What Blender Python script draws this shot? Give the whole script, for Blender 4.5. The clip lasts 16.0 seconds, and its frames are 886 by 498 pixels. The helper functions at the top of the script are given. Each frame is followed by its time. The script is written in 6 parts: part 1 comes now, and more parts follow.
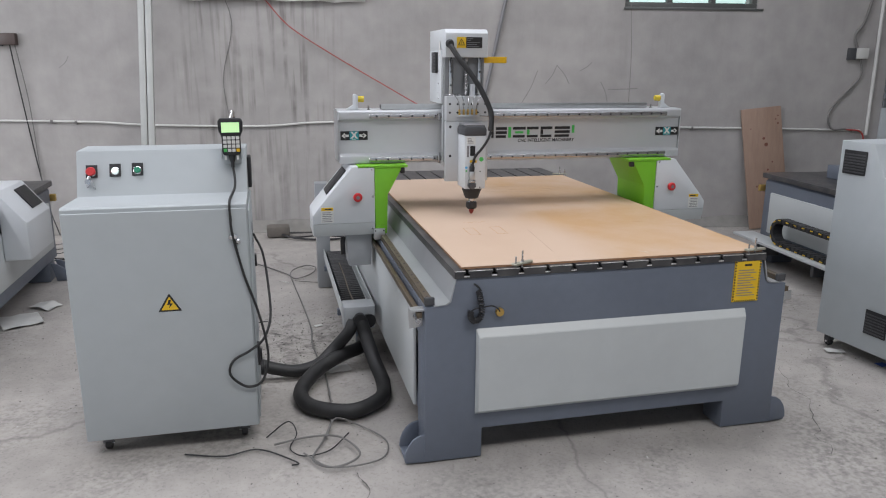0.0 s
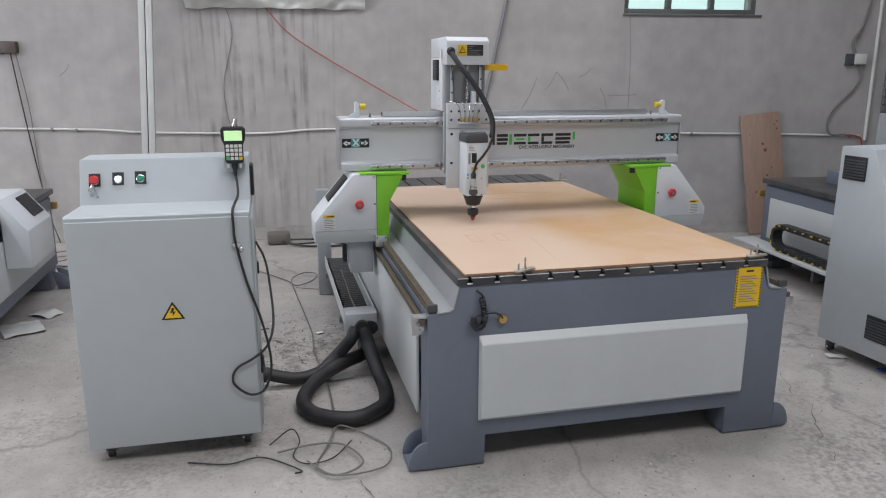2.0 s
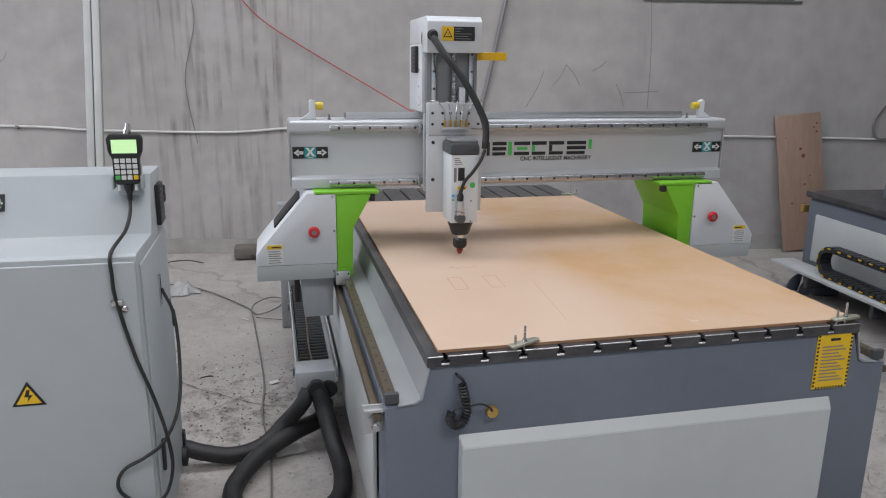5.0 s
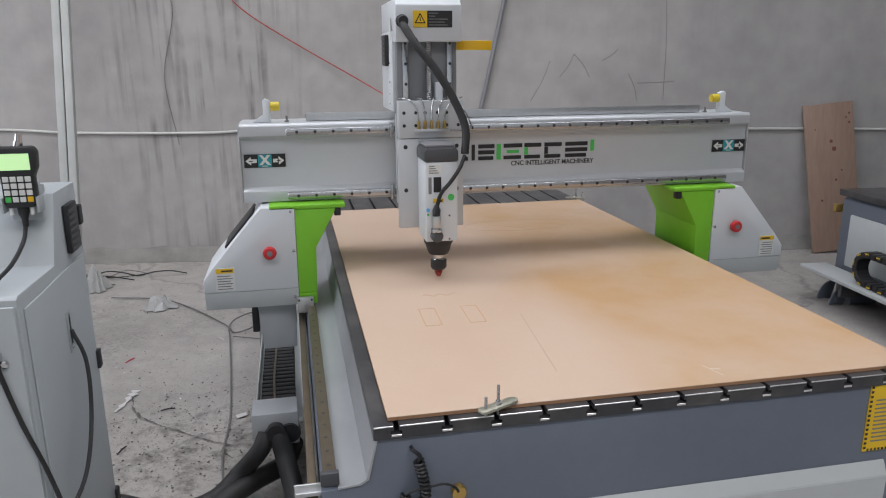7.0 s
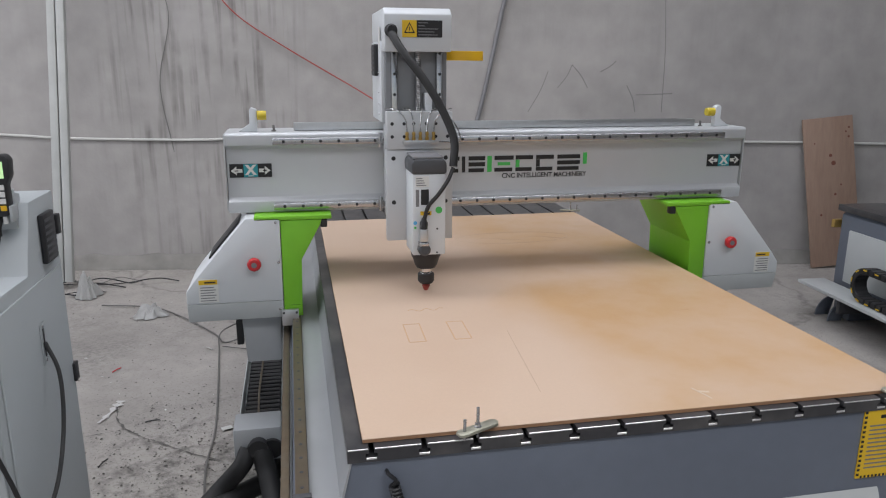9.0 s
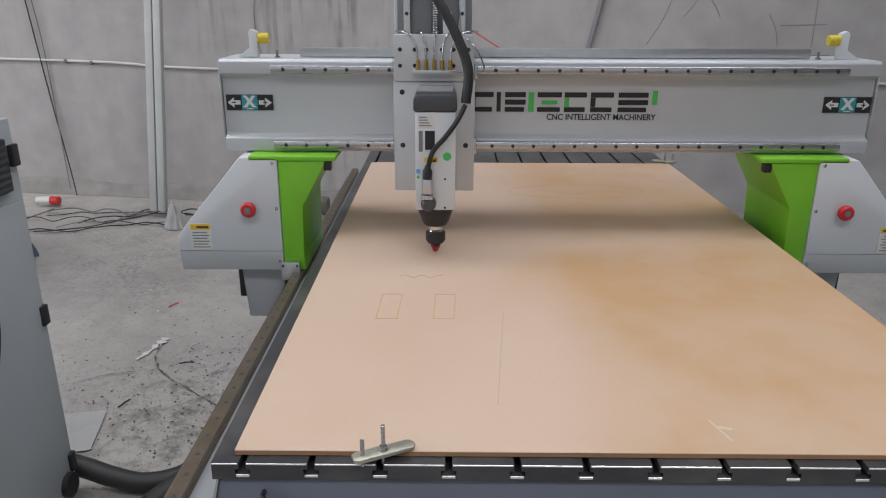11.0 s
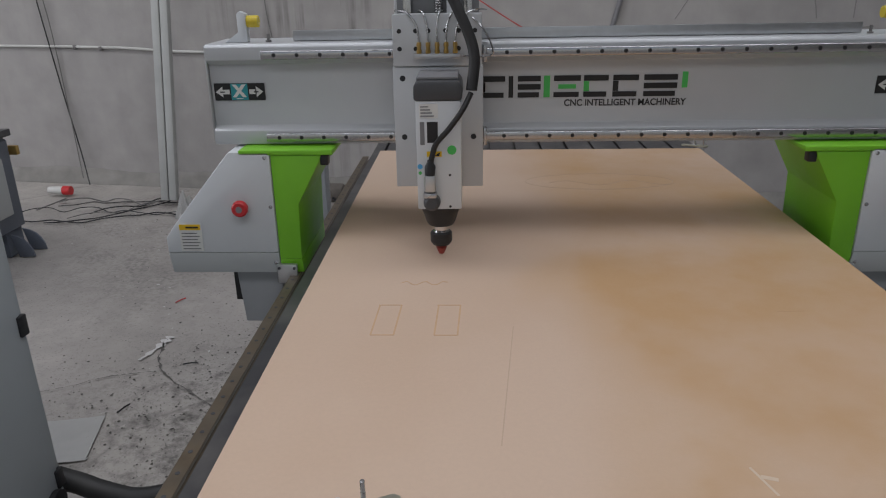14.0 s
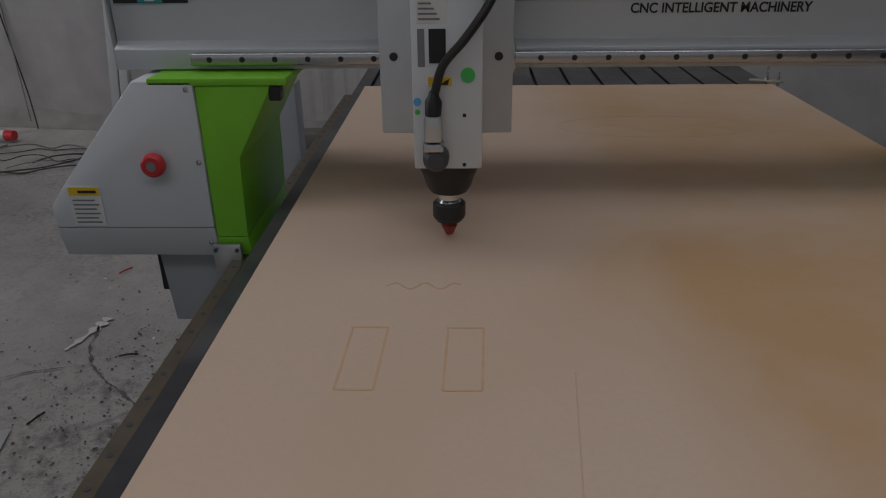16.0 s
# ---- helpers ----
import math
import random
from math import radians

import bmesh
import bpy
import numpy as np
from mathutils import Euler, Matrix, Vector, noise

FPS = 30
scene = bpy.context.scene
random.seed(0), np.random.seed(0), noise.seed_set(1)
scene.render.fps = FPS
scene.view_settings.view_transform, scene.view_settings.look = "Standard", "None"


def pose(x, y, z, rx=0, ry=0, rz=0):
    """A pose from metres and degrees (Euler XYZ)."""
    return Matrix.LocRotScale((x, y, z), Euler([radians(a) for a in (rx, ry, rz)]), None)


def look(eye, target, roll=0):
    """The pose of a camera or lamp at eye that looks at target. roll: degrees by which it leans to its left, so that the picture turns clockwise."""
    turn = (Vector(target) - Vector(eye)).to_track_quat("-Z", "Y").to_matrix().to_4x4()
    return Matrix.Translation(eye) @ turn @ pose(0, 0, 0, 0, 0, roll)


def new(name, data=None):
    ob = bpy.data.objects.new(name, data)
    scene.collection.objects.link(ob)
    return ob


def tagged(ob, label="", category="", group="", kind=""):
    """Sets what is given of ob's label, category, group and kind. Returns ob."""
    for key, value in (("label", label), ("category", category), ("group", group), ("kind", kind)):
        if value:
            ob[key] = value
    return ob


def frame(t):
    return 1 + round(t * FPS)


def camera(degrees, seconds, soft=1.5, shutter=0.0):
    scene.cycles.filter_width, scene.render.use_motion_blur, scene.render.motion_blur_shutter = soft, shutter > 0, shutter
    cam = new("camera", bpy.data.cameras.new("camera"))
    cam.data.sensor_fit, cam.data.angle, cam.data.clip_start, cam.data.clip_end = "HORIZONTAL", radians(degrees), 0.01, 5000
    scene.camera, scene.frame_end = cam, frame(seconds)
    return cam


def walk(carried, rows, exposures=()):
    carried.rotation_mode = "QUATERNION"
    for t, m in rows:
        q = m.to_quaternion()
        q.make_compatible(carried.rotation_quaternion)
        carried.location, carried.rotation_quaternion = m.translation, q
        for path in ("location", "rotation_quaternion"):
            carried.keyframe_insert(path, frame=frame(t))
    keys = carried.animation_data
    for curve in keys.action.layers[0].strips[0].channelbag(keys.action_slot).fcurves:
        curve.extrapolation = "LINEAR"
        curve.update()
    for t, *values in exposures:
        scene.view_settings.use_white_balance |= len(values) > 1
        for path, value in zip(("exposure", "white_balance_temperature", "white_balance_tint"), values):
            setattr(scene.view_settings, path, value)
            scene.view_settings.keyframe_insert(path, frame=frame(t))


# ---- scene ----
cam = camera(62.64, 16.0, soft=1.1)
PATH = [
    (0, (-0.658, -2.507, 1.518), (-0.203, -0.622, 1.027), 0.39),
    (0.5, (-0.655, -2.507, 1.530), (-0.190, -0.623, 1.045), 0.06),
    (1, (-0.662, -2.512, 1.530), (-0.204, -0.623, 1.057), 0.21),
    (1.5, (-0.671, -2.512, 1.530), (-0.210, -0.623, 1.063), 0.28),
    (2, (-0.674, -2.508, 1.526), (-0.215, -0.621, 1.050), 0.22),
    (2.5, (-0.673, -2.509, 1.526), (-0.236, -0.619, 1.039), 0.10),
    (3, (-0.672, -2.496, 1.528), (-0.242, -0.604, 1.047), -0.21),
    (3.5, (-0.649, -2.422, 1.527), (-0.208, -0.530, 1.051), -0.24),
    (4, (-0.566, -2.179, 1.524), (-0.137, -0.282, 1.059), 0.15),
    (4.5, (-0.463, -1.950, 1.519), (-0.033, -0.052, 1.058), 0.68),
    (4.7, (-0.429, -1.851, 1.515), (0.020, 0.039, 1.039), 0.71),
    (6.8, (-0.134, -1.346, 1.506), (0.254, 0.545, 0.982), -0.60),
    (7, (-0.139, -1.342, 1.508), (0.254, 0.551, 0.996), -0.34),
    (7.5, (-0.143, -1.333, 1.508), (0.262, 0.558, 0.997), -0.03),
    (8, (-0.138, -1.322, 1.511), (0.280, 0.566, 0.997), 0.14),
    (8.2, (-0.136, -1.321, 1.515), (0.283, 0.568, 1.012), -0.00),
    (10.3, (0.128, -1.132, 1.497), (0.332, 0.796, 1.006), 0.46),
    (10.5, (0.177, -1.082, 1.490), (0.319, 0.842, 0.959), 0.00),
    (11, (0.357, -0.955, 1.457), (0.344, 0.936, 0.807), 0.20),
    (11.5, (0.433, -0.877, 1.461), (0.354, 1.015, 0.815), -0.80),
    (12, (0.394, -0.813, 1.455), (0.357, 1.074, 0.793), -0.93),
    (12.5, (0.370, -0.781, 1.453), (0.345, 1.096, 0.762), -1.31),
    (13, (0.388, -0.771, 1.456), (0.348, 1.106, 0.767), -1.02),
    (13.5, (0.407, -0.760, 1.454), (0.347, 1.115, 0.762), -1.13),
    (14, (0.405, -0.765, 1.452), (0.320, 1.105, 0.749), -1.04),
    (14.5, (0.405, -0.769, 1.452), (0.314, 1.100, 0.746), -1.11),
    (15, (0.405, -0.771, 1.450), (0.313, 1.097, 0.741), -1.08),
    (15.2, (0.403, -0.723, 1.451), (0.311, 1.134, 0.714), -1.12),
    (15.5, (0.395, -0.456, 1.456), (0.297, 1.331, 0.563), -1.34),
    (15.8, (0.373, -0.266, 1.339), (0.286, 1.542, 0.489), -0.71),
    (16, (0.355, -0.174, 1.289), (0.286, 1.639, 0.449), -0.77),
]
walk(cam, [(t, look(eye, target, roll)) for t, eye, target, roll in PATH],
     exposures=[(0, 0.12), (4.5, 0.08), (7.5, 0.02), (11, -0.1), (11.5, -0.26), (12, -0.36), (12.5, -0.62), (13.5, -0.63), (15, -0.62), (15.5, -0.92), (16, -1.53)])

# ---- world and light ----
world = bpy.data.worlds.new("overcast")
scene.world = world
world.use_nodes = True
wn, wl = world.node_tree.nodes, world.node_tree.links
sky = wn.new("ShaderNodeTexSky")
sky.sky_type, sky.sun_disc = "NISHITA", False
sky.sun_elevation, sky.sun_rotation = radians(48), radians(200)
wn["Background"].inputs[1].default_value = 0.06
wl.new(sky.outputs[0], wn["Background"].inputs[0])
sun = new("sun", bpy.data.lights.new("sun", "SUN"))
sun.data.energy, sun.data.angle, sun.data.color = 0.6, radians(15), (1, 0.96, 0.9)
sun.matrix_world = look((3, -6, 9), (0, 0, 0))


# soft area lamps added in unseen openings to light the hall
def fill_light(name, eye, target, w, h, power, color=(0.955, 0.968, 1.03)):
    ob = new(name, bpy.data.lights.new(name, "AREA"))
    ob.data.shape, ob.data.size, ob.data.size_y = "RECTANGLE", w, h
    ob.data.energy, ob.data.color = power, color
    ob.matrix_world = look(eye, target)
    return ob


# ---- helpers ----
ORI = {}


def thing(name, at, label, category, group="", kind=""):
    ob = new(name)
    ob.empty_display_size = 0.1
    ob.location = at
    ORI[ob] = Vector(at)
    return tagged(ob, label, category, group, kind)


def mesh_of(name, bm, mat, smooth=True):
    me = bpy.data.meshes.new(name)
    bmesh.ops.recalc_face_normals(bm, faces=bm.faces)
    bm.to_mesh(me)
    bm.free()
    me.materials.append(mat)
    if smooth:
        me.polygons.foreach_set("use_smooth", [True] * len(me.polygons))
        me.set_sharp_from_angle(angle=radians(32))
    return me


def part(name, bm, mat, parent, label=""):
    """One bmesh, in world places, as one mesh under a thing or a part."""
    o = ORI[parent]
    bmesh.ops.translate(bm, verts=bm.verts, vec=-o)
    ob = new(name, mesh_of(name, bm, mat))
    ob.parent = parent
    ORI[ob] = o
    if label:
        ob["label"] = label
    return ob


def single(name, bm, mat, label, category, group="", kind=""):
    """A thing of one mesh."""
    vs = [v.co for v in bm.verts]
    o = Vector((sum(v.x for v in vs) / len(vs), sum(v.y for v in vs) / len(vs), min(v.z for v in vs)))
    bmesh.ops.translate(bm, verts=bm.verts, vec=-o)
    ob = new(name, mesh_of(name, bm, mat))
    ob.location = o
    ORI[ob] = o
    return tagged(ob, label, category, group, kind)


def box(x0, x1, y0, y1, z0, z1, bevel=0.003, seg=2, bm=None, turn=0):
    b = bmesh.new()
    bmesh.ops.create_cube(b, size=1)
    for v in b.verts:
        v.co = Vector(((x0 + x1) / 2 + v.co.x * (x1 - x0), (y0 + y1) / 2 + v.co.y * (y1 - y0), (z0 + z1) / 2 + v.co.z * (z1 - z0)))
    if bevel:
        bmesh.ops.bevel(b, geom=b.edges[:], offset=bevel, segments=seg, affect="EDGES", profile=0.5)
    if turn:
        c = Vector(((x0 + x1) / 2, (y0 + y1) / 2, 0))
        bmesh.ops.rotate(b, verts=b.verts, cent=c, matrix=Matrix.Rotation(radians(turn), 3, "Z"))
    return merge(bm, b)


def merge(bm, b):
    if bm is None:
        return b
    me = bpy.data.meshes.new("tmp")
    b.to_mesh(me)
    b.free()
    bm.from_mesh(me)
    bpy.data.meshes.remove(me)
    return bm


def prism(pts, axis, a0, a1, bevel=0.003, bm=None, seg=2):
    """A polygon in the two other axes, pulled along axis from a0 to a1."""
    b = bmesh.new()

    def place(p, a):
        return {"x": (a, p[0], p[1]), "y": (p[0], a, p[1]), "z": (p[0], p[1], a)}[axis]
    lo = [b.verts.new(place(p, a0)) for p in pts]
    hi = [b.verts.new(place(p, a1)) for p in pts]
    b.faces.new(lo)
    b.faces.new(hi[::-1])
    n = len(pts)
    for i in range(n):
        b.faces.new((lo[i], hi[i], hi[(i + 1) % n], lo[(i + 1) % n]))
    bmesh.ops.recalc_face_normals(b, faces=b.faces)
    if bevel:
        bmesh.ops.bevel(b, geom=b.edges[:], offset=bevel, segments=seg, affect="EDGES", profile=0.5)
    return merge(bm, b)


def lathe(base, way, rings, sides=20, bm=None):
    """Rings of (distance along way, radius) round a line from base."""
    b = bmesh.new()
    q = Vector(way).normalized().to_track_quat("Z", "Y")
    loops = []
    for d, r in rings:
        loops.append([b.verts.new(Vector(base) + q @ Vector((r * math.cos(6.28318 * i / sides), r * math.sin(6.28318 * i / sides), d))) for i in range(sides)])
    for a, c in zip(loops, loops[1:]):
        for i in range(sides):
            b.faces.new((a[i], a[(i + 1) % sides], c[(i + 1) % sides], c[i]))
    b.faces.new(loops[0][::-1])
    b.faces.new(loops[-1])
    return merge(bm, b)


def glide(points, steps=8):
    """A smooth line through the points."""
    p = [Vector(q) for q in points]
    p = [2 * p[0] - p[1]] + p + [2 * p[-1] - p[-2]]
    out = []
    for a, b, c, d in zip(p, p[1:], p[2:], p[3:]):
        for k in range(steps):
            t = k / steps
            out.append(0.5 * (2 * b + (c - a) * t + (2 * a - 5 * b + 4 * c - d) * t * t + (3 * b - a - 3 * c + d) * t ** 3))
    return out + [p[-2]]


def tube(points, r, sides=8, steps=8, bm=None, ripple=0.0):
    line = glide(points, steps) if len(points) > 2 else [Vector(q) for q in points]
    b = bmesh.new()
    loops = []
    up = Vector((0.3, 0.2, 1)).normalized()
    for i, c in enumerate(line):
        way = (line[min(i + 1, len(line) - 1)] - line[max(i - 1, 0)]).normalized()
        u = way.cross(up)
        u = u.normalized() if u.length > 1e-4 else Vector((1, 0, 0))
        up = u.cross(way).normalized()
        rr = r * (1 + ripple * (i % 2))
        loops.append([b.verts.new(c + rr * (u * math.cos(6.28318 * k / sides) + up * math.sin(6.28318 * k / sides))) for k in range(sides)])
    for a, c in zip(loops, loops[1:]):
        for k in range(sides):
            b.faces.new((a[k], a[(k + 1) % sides], c[(k + 1) % sides], c[k]))
    b.faces.new(loops[0][::-1])
    b.faces.new(loops[-1])
    return merge(bm, b)


def words(name, text, size, m, mat, parent, width=0.0, bold=0.0):
    """Flat letters of Blender's own font as a thin mesh, middle at the pose m."""
    cu = bpy.data.curves.new(name, "FONT")
    cu.body, cu.size, cu.align_x, cu.align_y, cu.extrude = text, size, "CENTER", "CENTER", 0.0003
    cu.offset = bold
    tmp = new("tmp", cu)
    bpy.context.view_layer.update()
    me = bpy.data.meshes.new_from_object(tmp.evaluated_get(bpy.context.evaluated_depsgraph_get()))
    k = width / max(tmp.dimensions.x, 1e-4) if width else 1
    bpy.data.objects.remove(tmp)
    me.transform(Matrix.Translation(-ORI[parent]) @ m @ Matrix.Diagonal((k, 1, 1, 1)))
    me.materials.clear()
    me.materials.append(mat)
    ob = new(name, me)
    ob.parent = parent
    ORI[ob] = ORI[parent]
    return ob


FRONT = Matrix.Rotation(radians(90), 4, "X")

# ---- materials ----


def material(name, color, rough=0.5, metal=0.0, grain=0.0, grain_scale=60.0, stain=0.0, stain_scale=3.0, bump=0.0, bump_scale=200.0,
             stain_color=None, coat=0.0, stretch=(1, 1, 1)):
    mat = bpy.data.materials.new(name)
    mat.use_nodes = True
    n, l = mat.node_tree.nodes, mat.node_tree.links
    bs = n["Principled BSDF"]
    bs.inputs["Roughness"].default_value, bs.inputs["Metallic"].default_value = rough, metal
    bs.inputs["Coat Weight"].default_value = coat
    co = n.new("ShaderNodeTexCoord")
    mp = n.new("ShaderNodeMapping")
    mp.inputs["Scale"].default_value = stretch
    l.new(co.outputs["Object"], mp.inputs["Vector"])

    def noisy(scale, detail):
        t = n.new("ShaderNodeTexNoise")
        t.inputs["Scale"].default_value, t.inputs["Detail"].default_value = scale, detail
        l.new(mp.outputs[0], t.inputs["Vector"])
        return t
    col = n.new("ShaderNodeRGB")
    col.outputs[0].default_value = (*color, 1)
    out = col.outputs[0]
    if stain:
        t = noisy(stain_scale, 6)
        ramp = n.new("ShaderNodeMapRange")
        ramp.inputs["From Min"].default_value, ramp.inputs["From Max"].default_value = 0.42, 0.72
        ramp.inputs["To Max"].default_value = stain
        l.new(t.outputs["Fac"], ramp.inputs["Value"])
        mix = n.new("ShaderNodeMixRGB")
        mix.inputs[2].default_value = (*(stain_color or tuple(c * 0.45 for c in color)), 1)
        l.new(ramp.outputs[0], mix.inputs[0])
        l.new(out, mix.inputs[1])
        out = mix.outputs[0]
    if grain:
        t = noisy(grain_scale, 4)
        ramp = n.new("ShaderNodeMapRange")
        ramp.inputs["To Min"].default_value, ramp.inputs["To Max"].default_value = 1 - grain, 1 + grain
        l.new(t.outputs["Fac"], ramp.inputs["Value"])
        mul = n.new("ShaderNodeVectorMath")
        mul.operation = "SCALE"
        l.new(out, mul.inputs[0])
        l.new(ramp.outputs[0], mul.inputs["Scale"])
        out = mul.outputs[0]
        rr = n.new("ShaderNodeMapRange")
        rr.inputs["To Min"].default_value, rr.inputs["To Max"].default_value = max(rough - 0.08, 0.02), min(rough + 0.1, 1)
        l.new(t.outputs["Fac"], rr.inputs["Value"])
        l.new(rr.outputs[0], bs.inputs["Roughness"])
    l.new(out, bs.inputs["Base Color"])
    if bump:
        t = noisy(bump_scale, 3)
        bp = n.new("ShaderNodeBump")
        bp.inputs["Strength"].default_value, bp.inputs["Distance"].default_value = bump, 0.002
        l.new(t.outputs["Fac"], bp.inputs["Height"])
        l.new(bp.outputs[0], bs.inputs["Normal"])
    return mat


def glow(name, color, strength):
    mat = material(name, color, 0.3)
    bs = mat.node_tree.nodes["Principled BSDF"]
    bs.inputs["Emission Color"].default_value, bs.inputs["Emission Strength"].default_value = (*color, 1), strength
    return mat


slate = material("slate_paint", (0.135, 0.155, 0.195), 0.42, grain=0.08, grain_scale=25, stain=0.25, stain_scale=2.2, bump=0.15, bump_scale=350)
pale = material("pale_grey_paint", (0.50, 0.525, 0.53), 0.38, grain=0.04, grain_scale=18, stain=0.12, stain_scale=2.5, bump=0.08, bump_scale=400)
guard_grey = material("bare_guard_metal", (0.40, 0.415, 0.43), 0.4, 0.35, grain=0.08, grain_scale=20, stain=0.25, stain_scale=5)
silver = material("silver_grey_paint", (0.53, 0.545, 0.56), 0.34, 0.15, grain=0.04, grain_scale=14, stain=0.1, stain_scale=3, bump=0.06, bump_scale=400)
white = material("white_paint", (0.62, 0.645, 0.665), 0.34, grain=0.03, grain_scale=14, stain=0.08, stain_scale=3, bump=0.06, bump_scale=400)
cabinet_paint = material("cabinet_paint", (0.40, 0.43, 0.445), 0.5, grain=0.05, grain_scale=14, stain=0.1, stain_scale=2, bump=0.2, bump_scale=500)
green = material("green_paint", (0.19, 0.52, 0.025), 0.4, grain=0.06, grain_scale=20, bump=0.08, bump_scale=400)
alu = material("brushed_aluminium", (0.55, 0.56, 0.57), 0.34, 0.85, grain=0.12, grain_scale=40, stretch=(1, 0.05, 1))
steel = material("ground_steel", (0.52, 0.52, 0.53), 0.25, 0.95, grain=0.1, grain_scale=50)
oily_steel = material("oily_rail_steel", (0.17, 0.14, 0.105), 0.4, 0.7, grain=0.25, grain_scale=30, stain=0.5, stain_scale=14, stain_color=(0.16, 0.11, 0.06))
rail_steel = material("dull_rail_steel", (0.46, 0.46, 0.465), 0.2, 0.9, grain=0.1, grain_scale=25)
dark_steel = material("dark_table_profile", (0.06, 0.06, 0.065), 0.33, 0.4, grain=0.2, grain_scale=40, stain=0.4, stain_scale=8, stain_color=(0.2, 0.19, 0.18))
black = material("black_plastic", (0.016, 0.016, 0.018), 0.45, grain=0.1, grain_scale=60)
rubber = material("black_rubber", (0.013, 0.013, 0.014), 0.55, grain=0.2, grain_scale=30, stain=0.4, stain_scale=9, stain_color=(0.045, 0.044, 0.042))
dark_grey = material("dark_grey_plastic", (0.06, 0.062, 0.068), 0.45, grain=0.1, grain_scale=50)
brass = material("brass", (0.6, 0.4, 0.13), 0.35, 0.85, grain=0.1, grain_scale=90)
red = material("red_plastic", (0.55, 0.025, 0.03), 0.35, grain=0.05)
yellow = material("yellow_plastic", (0.8, 0.47, 0.015), 0.4, grain=0.04)
amber = material("amber_oil_cup", (0.62, 0.48, 0.04), 0.25, grain=0.05)
label_yellow = material("label_yellow", (0.78, 0.5, 0.02), 0.5, grain=0.05, grain_scale=40)
label_white = material("label_white", (0.7, 0.7, 0.68), 0.5, grain=0.03)
teal = material("label_teal", (0.03, 0.30, 0.34), 0.45, grain=0.04)
ink = material("black_ink", (0.015, 0.015, 0.016), 0.5, grain=0.05)
grey_ink = material("grey_ink", (0.2, 0.2, 0.21), 0.5, grain=0.05)
logo_green = material("green_ink", (0.07, 0.48, 0.1), 0.45, grain=0.04)
pvc = material("white_pvc", (0.6, 0.6, 0.58), 0.45, grain=0.06, grain_scale=20, stain=0.3, stain_scale=5)
post_paint = material("post_paint", (0.47, 0.48, 0.47), 0.5, grain=0.06, grain_scale=15, stain=0.25, stain_scale=4)
red_wire = material("red_wire", (0.36, 0.05, 0.045), 0.45, grain=0.05)
grey_wire = material("grey_wire", (0.16, 0.155, 0.15), 0.55, grain=0.1)
plastic_sheet = material("milky_plastic_sheet", (0.62, 0.62, 0.6), 0.35, grain=0.08, grain_scale=12, stain=0.2, stain_scale=8)
paper = material("paper_scrap", (0.6, 0.6, 0.58), 0.7, grain=0.05, stain=0.2, stain_scale=10)
blue = material("blue_scrap", (0.03, 0.08, 0.35), 0.5, grain=0.1)
lcd = glow("green_display", (0.55, 0.85, 0.42), 0.5)
lit_white = glow("lit_white_button", (0.75, 0.9, 0.85), 0.5)
button_green = material("green_button", (0.02, 0.25, 0.14), 0.3, grain=0.04)
chrome = material("chrome", (0.65, 0.65, 0.66), 0.15, 1.0, grain=0.05)
window_frame_mat = material("dark_window_frame", (0.10, 0.105, 0.10), 0.5, grain=0.1, stain=0.3, stain_scale=6)
plywood = material("brown_plywood", (0.30, 0.205, 0.155), 0.6, grain=0.12, grain_scale=10, stain=0.35, stain_scale=4, stain_color=(0.2, 0.12, 0.085), stretch=(6, 6, 0.6))
shutter_mat = material("grey_shutter", (0.12, 0.13, 0.14), 0.5, grain=0.1)


